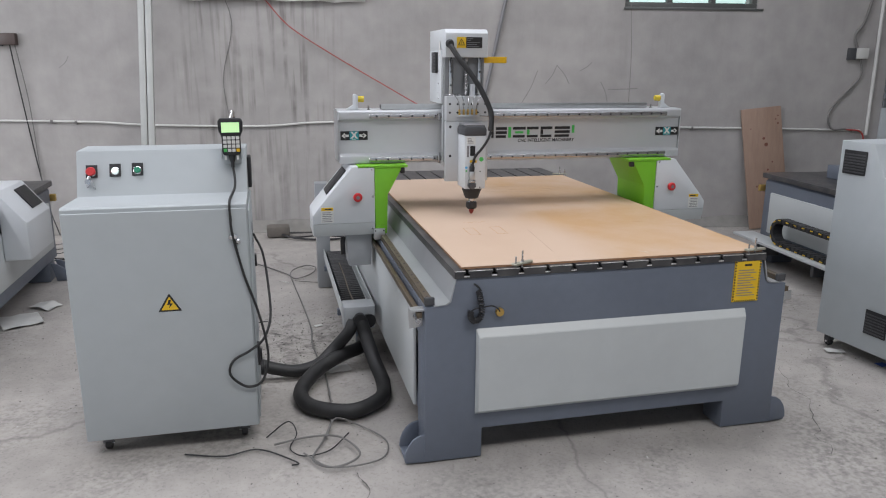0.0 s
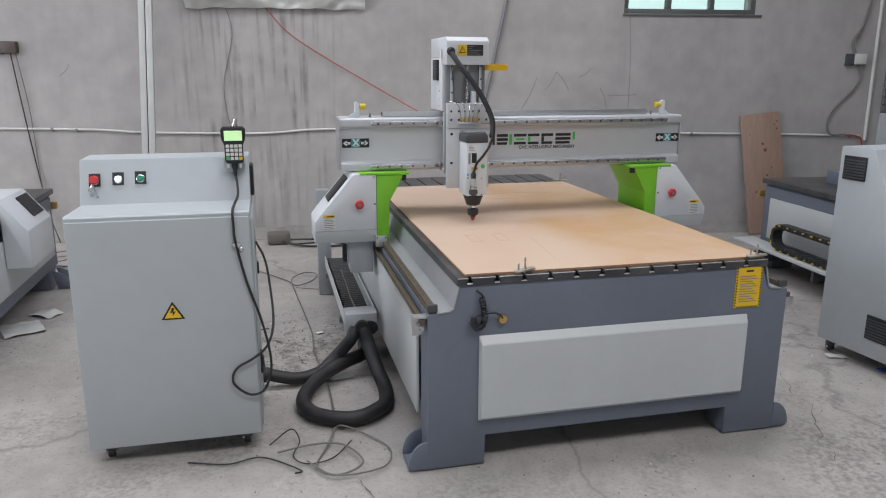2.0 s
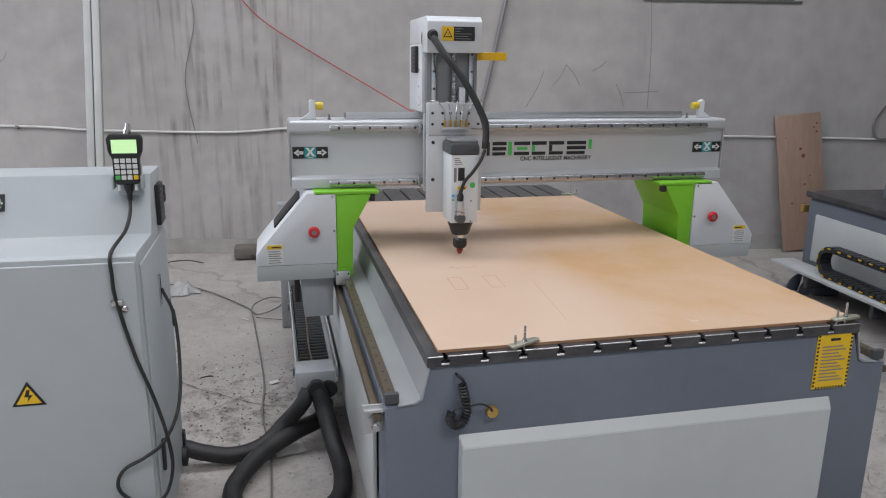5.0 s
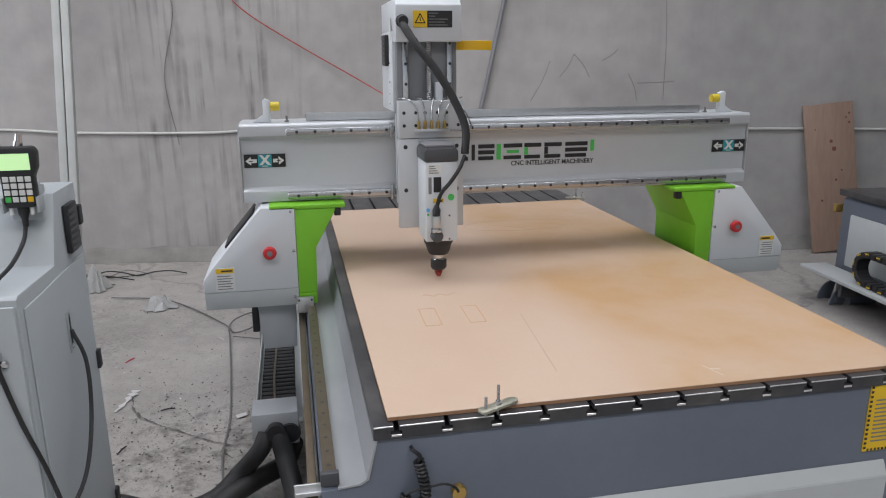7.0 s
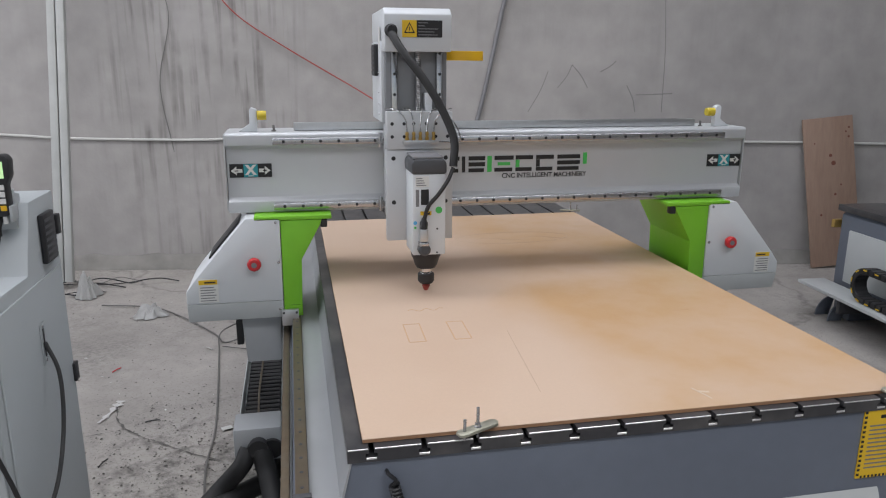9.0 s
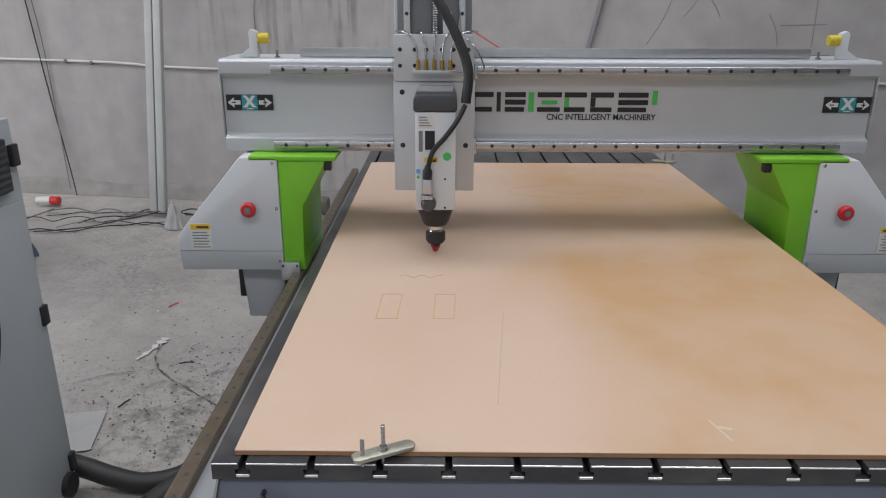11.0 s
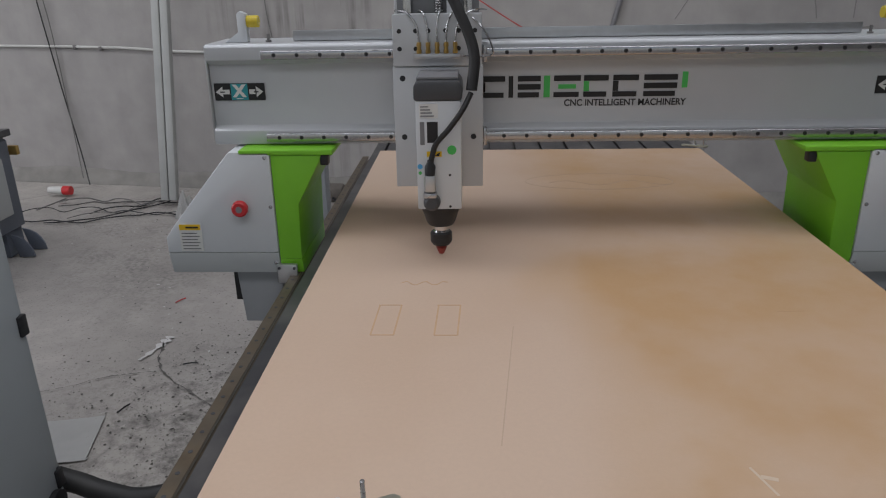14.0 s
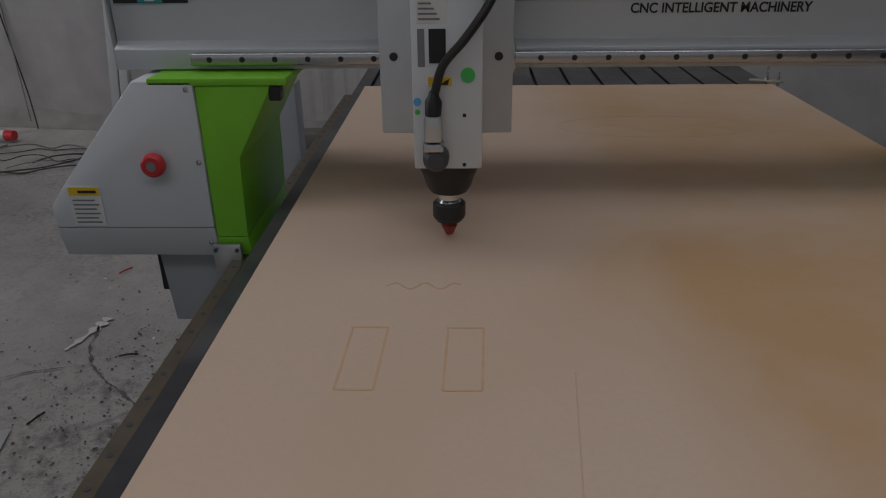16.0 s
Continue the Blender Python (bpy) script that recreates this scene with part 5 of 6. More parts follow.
part("pendant_cable", tube([(-0.765, 0.617, 1.09), (-0.758, 0.56, 1.06), (-0.755, 0.45, 1.03), (-0.772, 0.318, 0.998), (-0.772, 0.306, 0.94), (-0.768, 0.307, 0.87), (-0.735, 0.308, 0.71), (-0.695, 0.306, 0.575), (-0.668, 0.305, 0.45), (-0.662, 0.305, 0.35), (-0.69, 0.30, 0.265), (-0.745, 0.30, 0.245), (-0.80, 0.30, 0.285), (-0.812, 0.302, 0.325), (-0.79, 0.303, 0.365), (-0.73, 0.296, 0.40), (-0.675, 0.30, 0.445), (-0.645, 0.40, 0.50), (-0.648, 0.52, 0.60), (-0.665, 0.60, 0.72), (-0.70, 0.632, 0.80)], 0.0052, 8, 8), rubber, pend, "long black pendant cable")
part("cable_clip", box(-0.782, -0.752, 0.304, 0.3175, 0.855, 0.87, 0.002), chrome, pend)

pend.location.x -= 0.036
pend.location.z += 0.013

# ---- second control cabinet ----
def cabinet_two():
    c = thing("control_cabinet", (2.6, 0.4, 0), "light grey control cabinet with black vents on casters", "control cabinet")
    R = Matrix.Translation((2.31, 0.775, 0)) @ Matrix.Rotation(radians(5), 4, "Z")

    def put(bm):
        bmesh.ops.transform(bm, verts=bm.verts, matrix=R)
        return bm
    p = [(-0.56, 0.072), (-0.56, 0.98), (-0.28, 0.985), (-0.20, 1.145), (0.0, 1.145), (0.0, 0.072)]
    part("body", put(prism(p, "x", 0.0, 0.62, 0.005)), cabinet_paint, c)
    for y0, y1, z0, z1 in ((-0.17, -0.03, 0.975, 1.10), (-0.43, -0.30, 0.17, 0.30)):
        v = part("vent", put(box(-0.008, -0.0005, y0, y1, z0, z1, 0.003)), black, c, "black ventilation grille")
        for k in range(7):
            z = z0 + 0.01 + k * (z1 - z0 - 0.02) / 7
            part("slat", put(box(-0.0092, -0.0082, y0 + 0.006, y1 - 0.006, z, z + 0.007, 0.001, 1)), dark_grey, v)
    for x in (0.05, 0.57):
        for y in (-0.06, -0.5):
            w = R @ Vector((x, y, 0))
            caster(w.x, w.y, c)


cabinet_two()


# ---- machines further off ----
def far_router(name, label, m, mirror, cover):
    """A partly seen router: its long side lies along its own y, facing its own -x."""
    r = thing(name, m.translation, label, "router machine", "routers in the background")

    def put(bm):
        if mirror:
            for v in bm.verts:
                v.co.x = -v.co.x
        bmesh.ops.transform(bm, verts=bm.verts, matrix=m)
        bmesh.ops.recalc_face_normals(bm, faces=bm.faces)
        return bm
    part("frame", put(prism([(0.0, 0.15), (1.2, 0.15), (1.2, 0.66), (0.03, 0.66), (0.0, 0.64)], "y", 0.0, -2.3, 0.006)), slate, r)
    part("table_top", put(box(-0.02, 1.22, -2.32, 0.02, 0.662, 0.70, 0.004)), dark_steel, r)
    part("side_panel", put(box(-0.018, -0.0005, -2.2, -0.10, 0.24, 0.56, 0.008)), pale, r, "pale grey side panel")
    for y in (-0.16, -2.25):
        part("leg", put(box(0.02, 0.2, y, y + 0.15, 0, 0.149, 0.004)), slate, r)
        part("leg", put(box(1.0, 1.18, y, y + 0.15, 0, 0.149, 0.004)), slate, r)
    for y in (-0.015, -0.135):
        gp = [(-0.02, 0.0)] + [(0.02 - 0.13 * math.cos(a), 0.002 + 0.13 * math.sin(a)) for a in (0, 0.3, 0.6, 0.9, 1.2, 1.5)]
        part("gusset", put(prism(gp, "y", y, y - 0.012, 0.002)), slate, r)
    part("end_bracket", put(box(-0.03, 0.03, 0.021, 0.05, 0.55, 0.60, 0.003)), brass, r)
    if cover:
        part("end_cover", put(prism([(-0.16, 0.40), (-0.16, 0.62), (-0.02, 0.80), (0.2, 0.80), (0.2, 0.703), (-0.021, 0.703), (-0.021, 0.40)], "y", -0.62, -1.1, 0.006)), white, r, "white gantry end cover")
        part("grip_slot", put(prism([(-0.135, 0.665), (-0.13, 0.66), (-0.04, 0.775), (-0.045, 0.78)], "y", -0.66, -0.86, 0.001, seg=1)), black, r)
    return r, put


r1, put1 = far_router("cnc_router_bed", "slate-grey router bed with a white gantry end, standing by the wall", pose(-2.185, 3.13, 0, 0, 0, 0), True, True)
r2, put2 = far_router("cnc_router_bed", "slate-grey router bed with pale side panel beside plywood", pose(3.20, 2.50, -0.0, 0, 0, -4), False, False)
part("side_shelf", put2(box(-0.20, -0.0195, -1.6, 0.06, 0.195, 0.215, 0.003)), pale, r2, "pale grey cable shelf")
part("rear_box", put2(box(0.3, 0.7, -0.75, -0.3, 0.701, 0.80, 0.004)), slate, r2)
for y in (-0.3, -0.9, -1.5):
    part("shelf_bracket", put2(box(-0.16, -0.0195, y, y + 0.03, 0.10, 0.1945, 0.003)), dark_grey, r2)
chain = thing("drag_chain", put2(box(0, 0.01, 0, 0.01, 0, 0.01, 0)).verts[:][0].co + Vector((-0.115, -1, 0.216)), "black drag chain with yellow marks on the cable shelf", "drag chain")
line = [Vector((-0.115, y, 0.405)) for y in np.linspace(-1.55, -0.46, 25)]
line += [Vector((-0.115, -0.46 + 0.09 * math.sin(a), 0.32 + 0.085 * math.cos(a))) for a in np.linspace(0.3, 2.85, 8)]
line += [Vector((-0.115, y, 0.235)) for y in np.linspace(-0.46, -1.55, 25)]
for i, c in enumerate(line):
    d = (line[min(i + 1, len(line) - 1)] - line[max(i - 1, 0)]).normalized()
    a = math.degrees(math.atan2(d.z, d.y))
    b = box(-0.042, 0.042, -0.019, 0.019, -0.017, 0.017, 0.004, 1)
    bmesh.ops.transform(b, verts=b.verts, matrix=Matrix.Translation(c) @ Matrix.Rotation(radians(a), 4, "X"))
    lk = part("link", put2(b), black, chain)
    if i % 2 == 0:
        b = box(-0.045, -0.0425, -0.014, 0.014, 0.004, 0.011, 0)
        bmesh.ops.transform(b, verts=b.verts, matrix=Matrix.Translation(c) @ Matrix.Rotation(radians(a), 4, "X"))
        part("yellow_mark", put2(b), label_yellow, lk)

# ---- along the wall ----
post = thing("steel_post", (-1.635, 3.82, 0), "pair of pale square steel tubes leaning on the wall", "post")
for x in (-1.625, -1.568):
    b = box(x, x + 0.05, -0.03, 0.03, 0, 4.0, 0.006)
    bmesh.ops.transform(b, verts=b.verts, matrix=Matrix.Translation((-0.085, 3.90, -0.004)) @ Matrix.Rotation(radians(-8.5), 4, "X") @ Matrix.Rotation(radians(2.2), 4, "Y"))
    part("tube", b, post_paint, post)
pipe = thing("wall_conduit", on_wall(0, 1.0, 0.01), "thin white plastic conduit run along the wall", "conduit")
part("conduit", tube([on_wall(-6, 1.06, 0.013), on_wall(-2.45, 1.035, 0.013), on_wall(-1.6, 1.0, 0.013), on_wall(-0.6, 0.99, 0.013), on_wall(0.0, 1.025, 0.013), on_wall(1.5, 1.0, 0.013), on_wall(3.0, 0.98, 0.013), on_wall(4.4, 0.965, 0.013), on_wall(5.52, 0.945, 0.013)], 0.0095, 8, 4), pvc, pipe)
for x, z in ((-2.4, 1.034), (-2.2, 1.026), (0.2, 1.024), (3.6, 0.972), (5.4, 0.95)):
    part("clip", walled(box(x, x + 0.022, -0.026, -0.0005, z - 0.02, z + 0.011, 0.003)), grey_wire, pipe)
riser = thing("wall_conduit", on_wall(5.59, 0.95, 0.01), "vertical white conduit rising to the roof", "conduit")
part("conduit", tube([on_wall(5.59, 0.90, 0.02), on_wall(5.54, H - 0.01, 0.02)], 0.016, 8), pvc, riser)


block_brown = material("brown_bakelite", (0.07, 0.05, 0.045), 0.5, grain=0.2, grain_scale=30)


def wall_socket(x, z, label, mat=pvc):
    s = thing("wall_socket", on_wall(x, z, 0.02), label, "socket")
    part("back_plate", walled(box(x - 0.11, x - 0.02, -0.03, -0.0005, z - 0.06, z + 0.05, 0.004)), dark_grey, s)
    part("box", walled(box(x - 0.02, x + 0.10, -0.06, -0.0005, z - 0.05, z + 0.05, 0.006)), mat, s)
    return s


s2 = wall_socket(5.36, 1.68, "small white wall socket box with loose wires")
part("wire", tube([on_wall(5.34, 1.73, 0.03), on_wall(5.30, 1.85, 0.03), on_wall(5.40, 2.0, 0.02), on_wall(5.46, 2.4, 0.02), on_wall(5.44, 3.4, 0.02)], 0.014, 6), grey_wire, s2)
part("wire", tube([on_wall(5.40, 1.63, 0.03), on_wall(5.42, 1.45, 0.02), on_wall(5.14, 1.15, 0.02), on_wall(5.16, 0.97, 0.03), on_wall(5.34, 0.96, 0.03)], 0.009, 6), grey_wire, s2)
part("wire", tube([on_wall(5.34, 0.955, 0.03), on_wall(5.52, 0.93, 0.03), on_wall(5.58, 0.8, 0.03)], 0.008, 6), red_wire, s2)
s1 = wall_socket(-2.68, 1.74, "dark wall socket with a hanging black cable", block_brown)
part("cable", tube([on_wall(-2.64, 1.69, 0.03), on_wall(-2.61, 1.3, 0.02), on_wall(-2.55, 0.7, 0.02), on_wall(-2.49, 0.25, 0.03), on_wall(-2.38, 0.015, 0.15)], 0.005, 6), black, s1)
part("cable", tube([on_wall(-2.60, 1.69, 0.03), on_wall(-2.55, 1.2, 0.02), on_wall(-2.53, 0.6, 0.02), on_wall(-2.46, 0.05, 0.1)], 0.004, 6), grey_wire, s1)
# loose red wire and thin cables hung down the wall
w = thing("hanging_wire", on_wall(0.2, 1.3, 0.01), "thin red wire hung from the sheet across the wall", "wire")
part("wire", tube([on_wall(-0.60, 2.2, 0.05), on_wall(-0.50, 2.07, 0.04), on_wall(-0.32, 1.87, 0.03), on_wall(0.0, 1.66, 0.03), on_wall(0.45, 1.40, 0.05), on_wall(0.9, 1.16, 0.3), on_wall(1.25, 1.05, 0.6)], 0.0045, 6), red_wire, w)
w = thing("hanging_wire", on_wall(1.5, 1.6, 0.01), "grey conduit slanting up the wall", "conduit")
part("conduit", tube([on_wall(1.36, 0.9, 0.02), on_wall(1.47, 1.3, 0.02), on_wall(1.66, 2.2, 0.02), on_wall(1.9, 3.4, 0.02)], 0.016, 8), grey_ink, w)
w = thing("hanging_wire", on_wall(-0.85, 1.0, 0.01), "thin dark wire hung on the stained wall", "wire")
part("wire", tube([on_wall(-0.95, 2.3, 0.01), on_wall(-0.82, 1.9, 0.01), on_wall(-0.92, 1.4, 0.01), on_wall(-0.86, 0.9, 0.01)], 0.003, 5), grey_wire, w)
# milky sheet bundled along the top
sheet = thing("plastic_sheet", on_wall(-0.4, 2.08, 0.1), "crumpled white plastic sheet hung along the wall", "plastic sheet")
b = bmesh.new()
bmesh.ops.create_grid(b, x_segments=90, y_segments=36, size=0.5)
for v in b.verts:
    x, s = -0.42 + v.co.x * 1.55, v.co.y + 0.5
    n1 = noise.noise(Vector((x * 3, s * 3, 1))) * 0.05 + noise.noise(Vector((x * 11, s * 8, 4))) * 0.022
    z = 2.09 + 0.5 * s + 0.02 * noise.noise(Vector((x * 5, 0, 7))) * (1 - s)
    out = 0.035 + 0.09 * math.sin(min(s * 4, 1.6)) + n1
    v.co = on_wall(x, z, max(out, 0.012))
bmesh.ops.solidify(b, geom=b.faces[:], thickness=0.004)
part("sheet", b, plastic_sheet, sheet)
# chalked outlines and stains on the wall
scribble_mat = material("charcoal_line", (0.24, 0.23, 0.225), 0.9, grain=0.3, grain_scale=60)
chalk = thing("wall_scribble", on_wall(2.3, 1.4, 0.0), "faint dark scribbled strokes on the plaster", "wall marking", kind="structure")
for (x0, z0, x1, z1) in ((1.83, 1.2, 1.98, 1.5), (2.06, 1.38, 2.17, 1.55), (2.17, 1.55, 2.3, 1.38), (2.4, 1.5, 2.52, 1.58), (2.62, 1.4, 2.70, 1.2), (2.88, 2.1, 2.92, 1.2), (2.7, 1.33, 3.0, 1.34), (-2.28, 1.5, -2.2, 1.6), (2.75, 1.14, 3.05, 1.15)):
    part("stroke", tube([on_wall(x0, z0, -0.001), on_wall((x0 + x1) / 2 + 0.015, (z0 + z1) / 2, -0.001), on_wall(x1, z1, -0.001)], 0.004, 5, 4), scribble_mat, chalk)
# plywood plank leaning on the wall
ply = thing("plywood_plank", (4.15, 3.45, 0), "stained brown plywood plank leaning on the wall", "plank")
b = box(-0.2, 0.19, -0.009, 0.009, 0, 1.14, 0.002)
mply = Matrix.Translation((4.01, 3.43, 0.0)) @ Matrix.Rotation(radians(-8.5), 4, "Z") @ Matrix.Rotation(radians(-9), 4, "X") @ Matrix.Rotation(radians(-6), 4, "Y")
bmesh.ops.transform(b, verts=b.verts, matrix=mply)
zmin = min(v.co.z for v in b.verts)
bmesh.ops.translate(b, verts=b.verts, vec=(0, 0, -zmin))
part("plank", b, plywood, ply)
rust = material("rust_spots", (0.16, 0.06, 0.04), 0.7, grain=0.2)
for (x, z, r_) in ((0.0, 0.85, 0.013), (0.02, 0.79, 0.018), (0.02, 0.55, 0.01), (0.13, 1.02, 0.007), (0.155, 1.05, 0.008), (0.15, 0.98, 0.009), (0.06, 0.28, 0.009), (0.10, 0.2, 0.012), (0.04, 0.18, 0.008), (0.15, 0.1, 0.012), (0.07, 0.62, 0.007), (-0.12, 0.95, 0.006), (-0.1, 0.4, 0.009)):
    b = lathe((x, -0.009, z), (0, -1, 0), ((0, r_), (0.0015, r_)), 9)
    bmesh.ops.transform(b, verts=b.verts, matrix=mply)
    bmesh.ops.translate(b, verts=b.verts, vec=(0, 0, -zmin))
    part("stain", b, rust, ply)
# grey shutter at the far end
sh = thing("roller_shutter", on_wall(6.35, 0, 0.02), "grey slatted shutter door in the far wall", "shutter", kind="structure")
for k in range(28):
    part("slat", walled(box(5.74, 6.7, -0.03, -0.002, 1.17 + k * 0.075, 1.237 + k * 0.075, 0.008, 1)), shutter_mat, sh)
part("lower_panel", walled(box(5.74, 6.7, -0.035, -0.002, 0.0, 1.165, 0.005)), cabinet_paint, sh)
# concrete lump and wires at the wall's foot
block_mat = material("dirty_concrete_lump", (0.15, 0.135, 0.12), 0.9, grain=0.3, grain_scale=14, stain=0.5, stain_scale=6, bump=0.8, bump_scale=40)
blk = single("concrete_block", box(-0.70, -0.50, 4.02, 4.17, 0, 0.10, 0.02, 2), block_mat, "broken grey concrete block lying by the wall", "block")
lead = thing("floor_plug", (-2.2, 3.6, 0), "red and white plug connector lying among wires", "plug")
part("plug_body", lathe((-2.67, 4.21, 0.045), (1, -0.1, 0), ((0, 0.026), (0.112, 0.032)), 12), pvc, lead)
part("plug_ring", lathe((-2.555, 4.20, 0.045), (1, -0.1, 0), ((0, 0.034), (0.055, 0.032)), 12), red, lead)


def floor_wire(pts, r, mat, label):
    r *= 0.68
    t = thing("floor_cable", (pts[0][0], pts[0][1], 0), label, "cable", "cables on the floor")
    part("cable", tube([(x, y, r + 0.001 + (z if z else 0)) for x, y, z in laid(pts)], r, 6, 8), mat, t)


for k in range(8):
    random.seed(20 + k)
    x, y = -2.75 + 0.1 * k, 3.5 + 0.09 * (k % 5)
    turn, pts = random.uniform(-0.6, 0.6), []
    for i in range(13):
        pts.append((x, y, 0.010 * (k % 4) * (1 if i % 3 else 0)))
        x += 0.11 * math.cos(turn)
        y += 0.11 * math.sin(turn)
        turn += random.uniform(-0.5, 0.55) + (0.35 if k % 3 == 0 else 0.0)
        if y > 3.95:
            y, turn = 3.95, -0.3
        if y < 3.1:
            y, turn = 3.1, 0.4
    floor_wire(pts, 0.0045 + 0.0025 * (k % 2), black if k % 3 else grey_wire, "tangled black cable lying along the wall")
floor_wire([(-0.2, 4.0, 0), (-0.5, 3.93, 0.02), (-0.3, 3.75, 0), (0.1, 3.7, 0), (0.35, 3.85, 0)], 0.014, black, "black cable lying by the concrete block")
floor_wire([(-0.4, 3.85, 0), (-0.1, 3.72, 0.03), (0.3, 3.7, 0), (0.6, 3.6, 0)], 0.012, black, "black cable lying by the concrete block")
floor_wire([(-1.25, 3.4, 0), (-0.95, 3.3, 0), (-0.75, 3.1, 0), (-0.52, 2.75, 0), (-0.45, 2.6, 0), (-0.33, 2.68, 0.01), (-0.3, 2.8, 0.02), (-0.38, 2.85, 0.02), (-0.48, 2.7, 0.02), (-0.47, 2.45, 0), (-0.44, 2.0, 0), (-0.42, 1.6, 0), (-0.43, 1.3, 0), (-0.40, 0.9, 0), (-0.41, 0.5, 0), (-0.46, 0.3, 0), (-0.52, 0.14, 0.0), (-0.44, 0.06, 0.006), (-0.34, 0.12, 0.012), (-0.40, 0.27, 0.012), (-0.52, 0.30, 0.012), (-0.66, 0.28, 0.006)], 0.0065, grey_wire, "long grey cable running over the floor")
floor_wire([(-0.45, 0.30, 0.01), (-0.40, 0.42, 0.02), (-0.30, 0.36, 0), (-0.22, 0.22, 0), (-0.25, 0.1, 0), (-0.36, 0.04, 0.014), (-0.47, 0.06, 0.014), (-0.55, 0.2, 0)], 0.005, grey_wire, "thin grey cable looped on the floor")
floor_wire([(-0.69, 0.36, 0), (-0.60, 0.42, 0.03), (-0.57, 0.33, 0.02), (-0.60, 0.25, 0), (-0.55, 0.18, 0), (-0.45, 0.2, 0.0), (-0.36, 0.32, 0)], 0.004, black, "thin black cable curled on the floor")
floor_wire([(-1.0, 0.30, 0), (-0.85, 0.25, 0), (-0.72, 0.27, 0), (-0.58, 0.14, 0), (-0.60, 0.12, 0)], 0.005, black, "thin black cable under the cabinet")
floor_wire([(-0.46, 2.55, 0), (-0.25, 2.45, 0), (-0.1, 2.4, 0)], 0.004, grey_wire, "thin grey cable by the bed")


milky = material("clear_plastic_scrap", (0.4, 0.4, 0.39), 0.3, grain=0.08, grain_scale=20)


def scrap(x, y, w, d, turn, mat, label, name="paper_scrap", crumple=0.012):
    x, y = lay(x, y)
    b = bmesh.new()
    bmesh.ops.create_grid(b, x_segments=18, y_segments=18, size=0.5)
    for v in b.verts:
        p = Vector((v.co.x * w, v.co.y * d, 0))
        if crumple > 0.05:
            a = math.atan2(p.y, p.x)
            k = max(abs(v.co.x), abs(v.co.y)) / max(v.co.length, 1e-4) * (0.8 + 0.5 * noise.noise(Vector((math.cos(a) * 2, math.sin(a) * 2, x))))
            p *= k
            edge = 1 - 2 * max(abs(v.co.x), abs(v.co.y))
            p.z = 0.002 + crumple * (0.25 + edge) * (0.5 + 1.3 * abs(noise.noise(Vector((p.x * 24 + x, p.y * 24, y)))))
            p.z *= min(1.0, 3 * edge + 0.05)
        else:
            p.z = 0.002 + crumple * abs(noise.noise(Vector((p.x * 9 + x, p.y * 9, y))))
        v.co = Vector((x, y, 0)) + Matrix.Rotation(radians(turn), 3, "Z") @ p
    bmesh.ops.solidify(b, geom=b.faces[:], thickness=0.001)
    zm = min(v.co.z for v in b.verts)
    bmesh.ops.translate(b, verts=b.verts, vec=(0, 0, 0.0005 - zm))
    single(name, b, mat, label, name.replace("_", " "))


scrap(-0.93, 1.25, 0.2, 0.26, 12, milky, "pale sheet of plastic lying on the floor", "plastic_scrap", 0.006)
scrap(-0.375, 1.62, 0.045, 0.035, 20, paper, "small white paper scrap on the floor")
scrap(2.33, 0.642, 0.10, 0.05, -15, paper, "white paper scrap on the floor")
scrap(2.43, 0.42, 0.06, 0.045, 10, blue, "small blue and white wrapper on the floor", "wrapper")
scrap(-2.07, 2.1, 0.22, 0.25, 25, paper, "crumpled white paper sheet by the router", "paper_scrap", 0.03)
scrap(-2.0, 2.35, 0.12, 0.16, 60, paper, "crumpled white paper sheet by the router", "paper_scrap", 0.04)
scrap(-0.92, 3.15, 0.26, 0.18, 5, milky, "crumpled clear plastic bag on the floor", "plastic_bag", 0.07)
scrap(-1.38, 3.62, 0.24, 0.2, 40, milky, "crumpled clear plastic bag by the wall", "plastic_bag", 0.16)
scrap(-0.33, 0.98, 0.12, 0.09, 15, milky, "torn white paper under the hoses")
scrap(-0.49, 0.60, 0.05, 0.04, 30, blue, "small blue wrapper by the hose", "wrapper")
scrap(1.95, 1.1, 0.05, 0.04, 30, paper, "small white paper scrap on the floor")

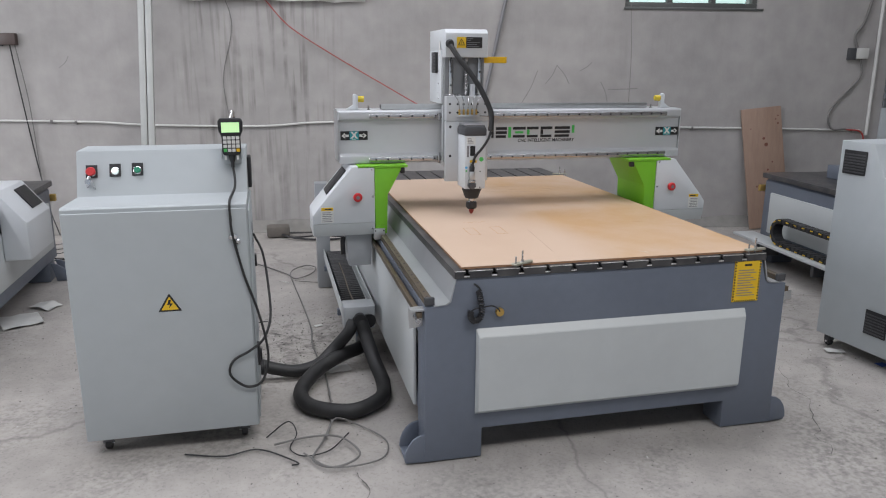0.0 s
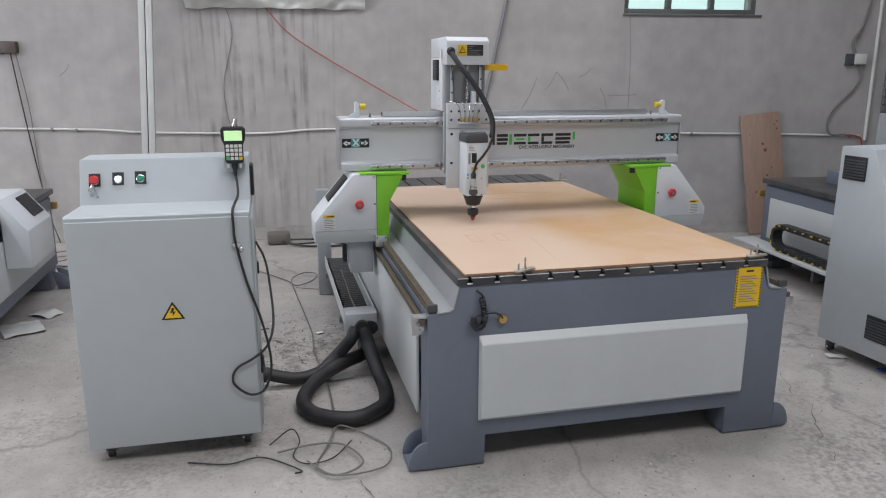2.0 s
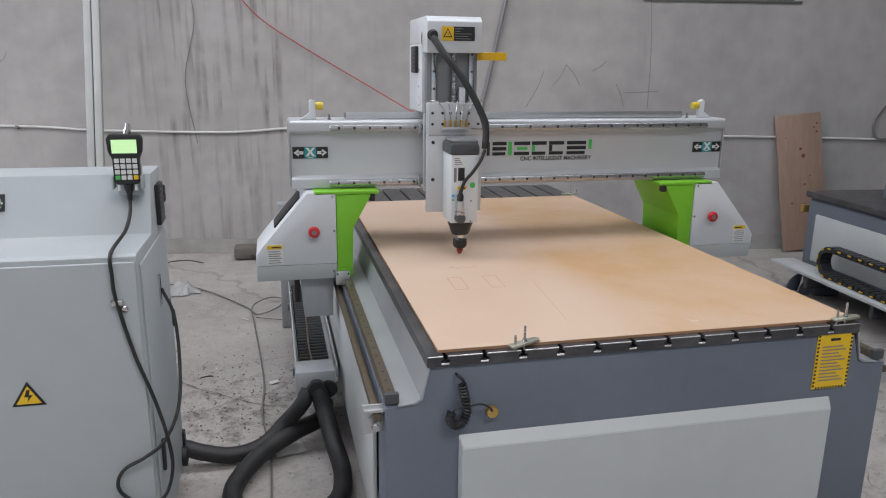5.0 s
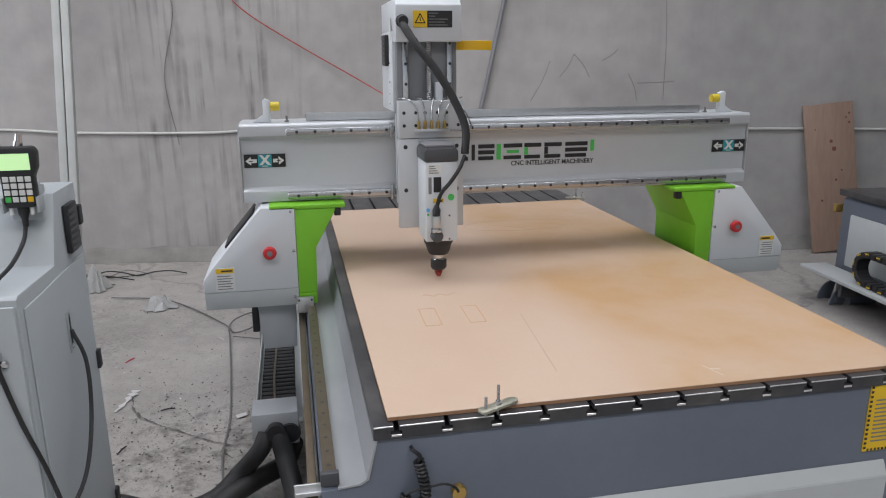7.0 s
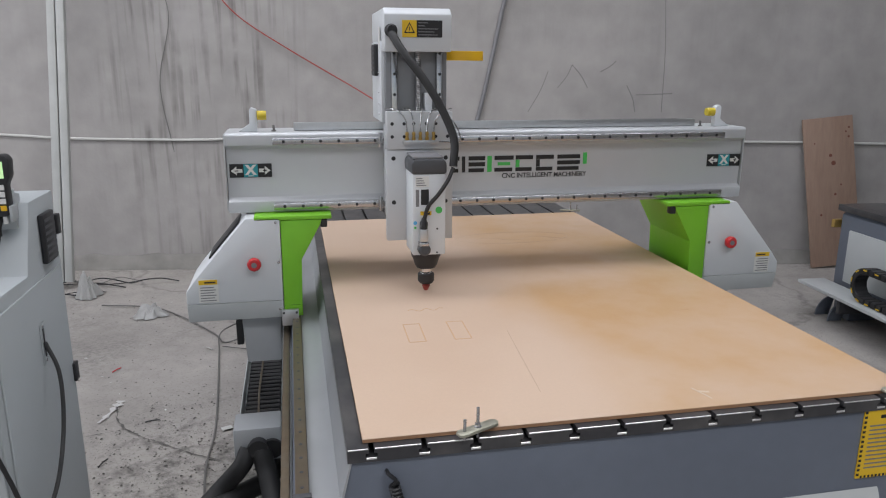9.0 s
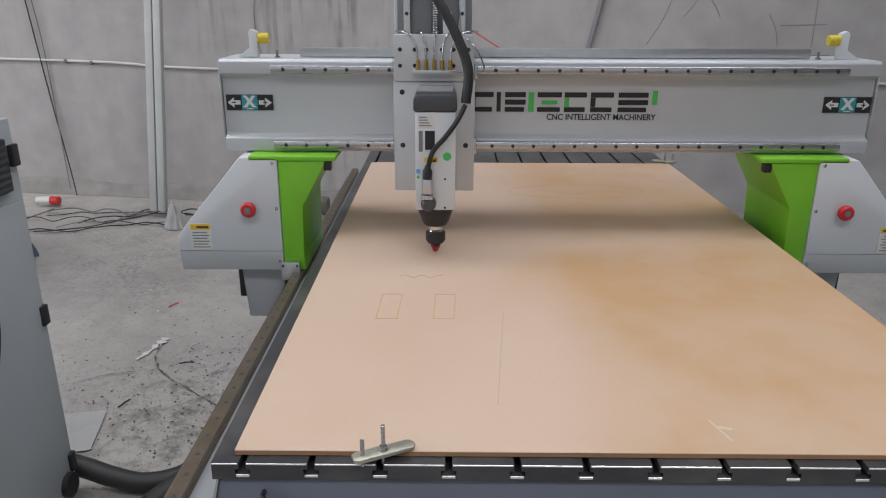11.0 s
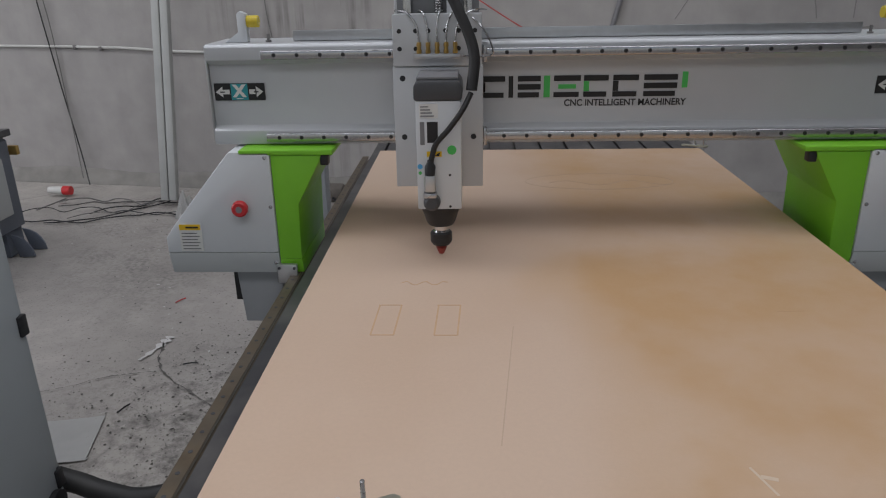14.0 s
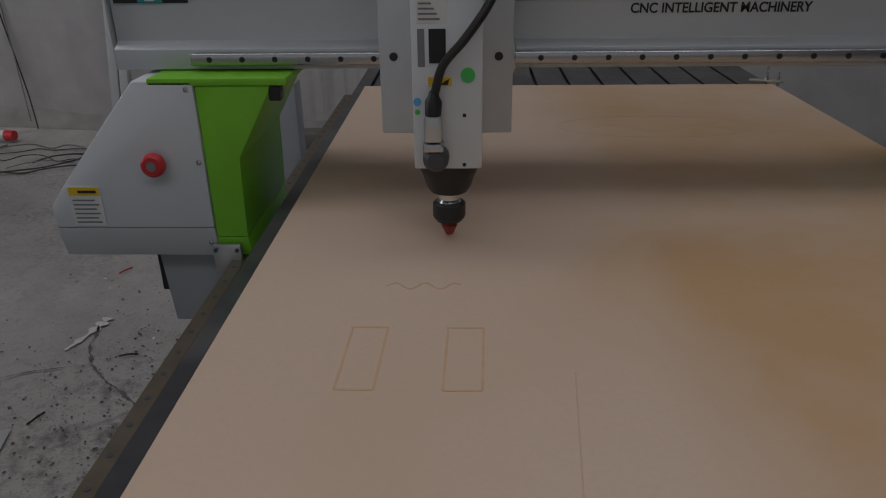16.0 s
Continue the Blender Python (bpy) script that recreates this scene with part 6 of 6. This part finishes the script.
# small grit and chips on the floor
grit = material("floor_grit", (0.14, 0.13, 0.122), 0.9, grain=0.3, grain_scale=20)
rng = np.random.RandomState(5)
verts, faces = [], []
for k in range(11000):
    x, y = rng.uniform(-2.6, 2.9), rng.uniform(-0.6, 3.9)
    if noise.noise(Vector((x * 0.9, y * 0.9, 3))) < rng.uniform(-0.5, 0.45):
        continue
    s = 0.0014 + 0.0045 * rng.rand() ** 5
    if k % 3 == 0:
        x, y, s = rng.normal(-0.62, 0.32), rng.normal(1.45, 0.30), s * 1.15
    a = rng.uniform(0, 3.14)
    c, q = math.cos(a) * s, math.sin(a) * s
    n0 = len(verts)
    verts += [(x + c, y + q, 0.0), (x - q, y + c, 0.0), (x - c, y - q, 0.0), (x + q * 0.7, y - c, 0.0), (x + 0.1 * s, y, s * 0.7)]
    faces += [(n0, n0 + 1, n0 + 4), (n0 + 1, n0 + 2, n0 + 4), (n0 + 2, n0 + 3, n0 + 4), (n0 + 3, n0, n0 + 4)]
me = bpy.data.meshes.new("floor_grit")
me.from_pydata(verts, [], faces)
me.materials.append(grit)
tagged(new("floor_grit", me), "scattered grit and chips on the floor", "grit", kind="stuff")
chips, cfaces = [], []
for k in range(160):
    x, y = rng.uniform(-2.4, 2.8), rng.uniform(-0.2, 3.8)
    s, a = 0.003 + 0.009 * rng.rand() ** 2, rng.uniform(0, 3.14)
    c, q = math.cos(a) * s, math.sin(a) * s
    n0 = len(chips)
    chips += [(x + c, y + q, 0.0), (x - q * 0.5, y + c * 0.5, 0.003), (x - c, y - q, 0.0), (x + q * 0.5, y - c * 0.5, 0.0015)]
    cfaces += [(n0, n0 + 1, n0 + 2), (n0, n0 + 2, n0 + 3)]
me = bpy.data.meshes.new("paper_chips")
me.from_pydata(chips, [], cfaces)
me.materials.append(paper)
tagged(new("paper_chips", me), "scattered pale chips and paper bits on the floor", "litter", kind="stuff")
for x, y, turn, mat, lab in ((-1.012, 2.39, 60, red, "short red wire offcut on the floor"), (-0.739, 1.78, 12, black, "short black stick on the floor"), (-0.58, 2.6, -50, label_white, "short white wire offcut on the floor"), (1.75, 1.0, 20, black, "short black stick on the floor"), (-0.865, 1.454, 70, black, "small black rubber bit on the floor")):
    d = Matrix.Rotation(radians(turn), 3, "Z") @ Vector((0.03, 0, 0))
    single("wire_offcut", tube([(x - d.x, y - d.y, 0.004), (x, y + 0.004, 0.005), (x + d.x, y + d.y, 0.004)], 0.003, 6, 4), mat, lab, "offcut")
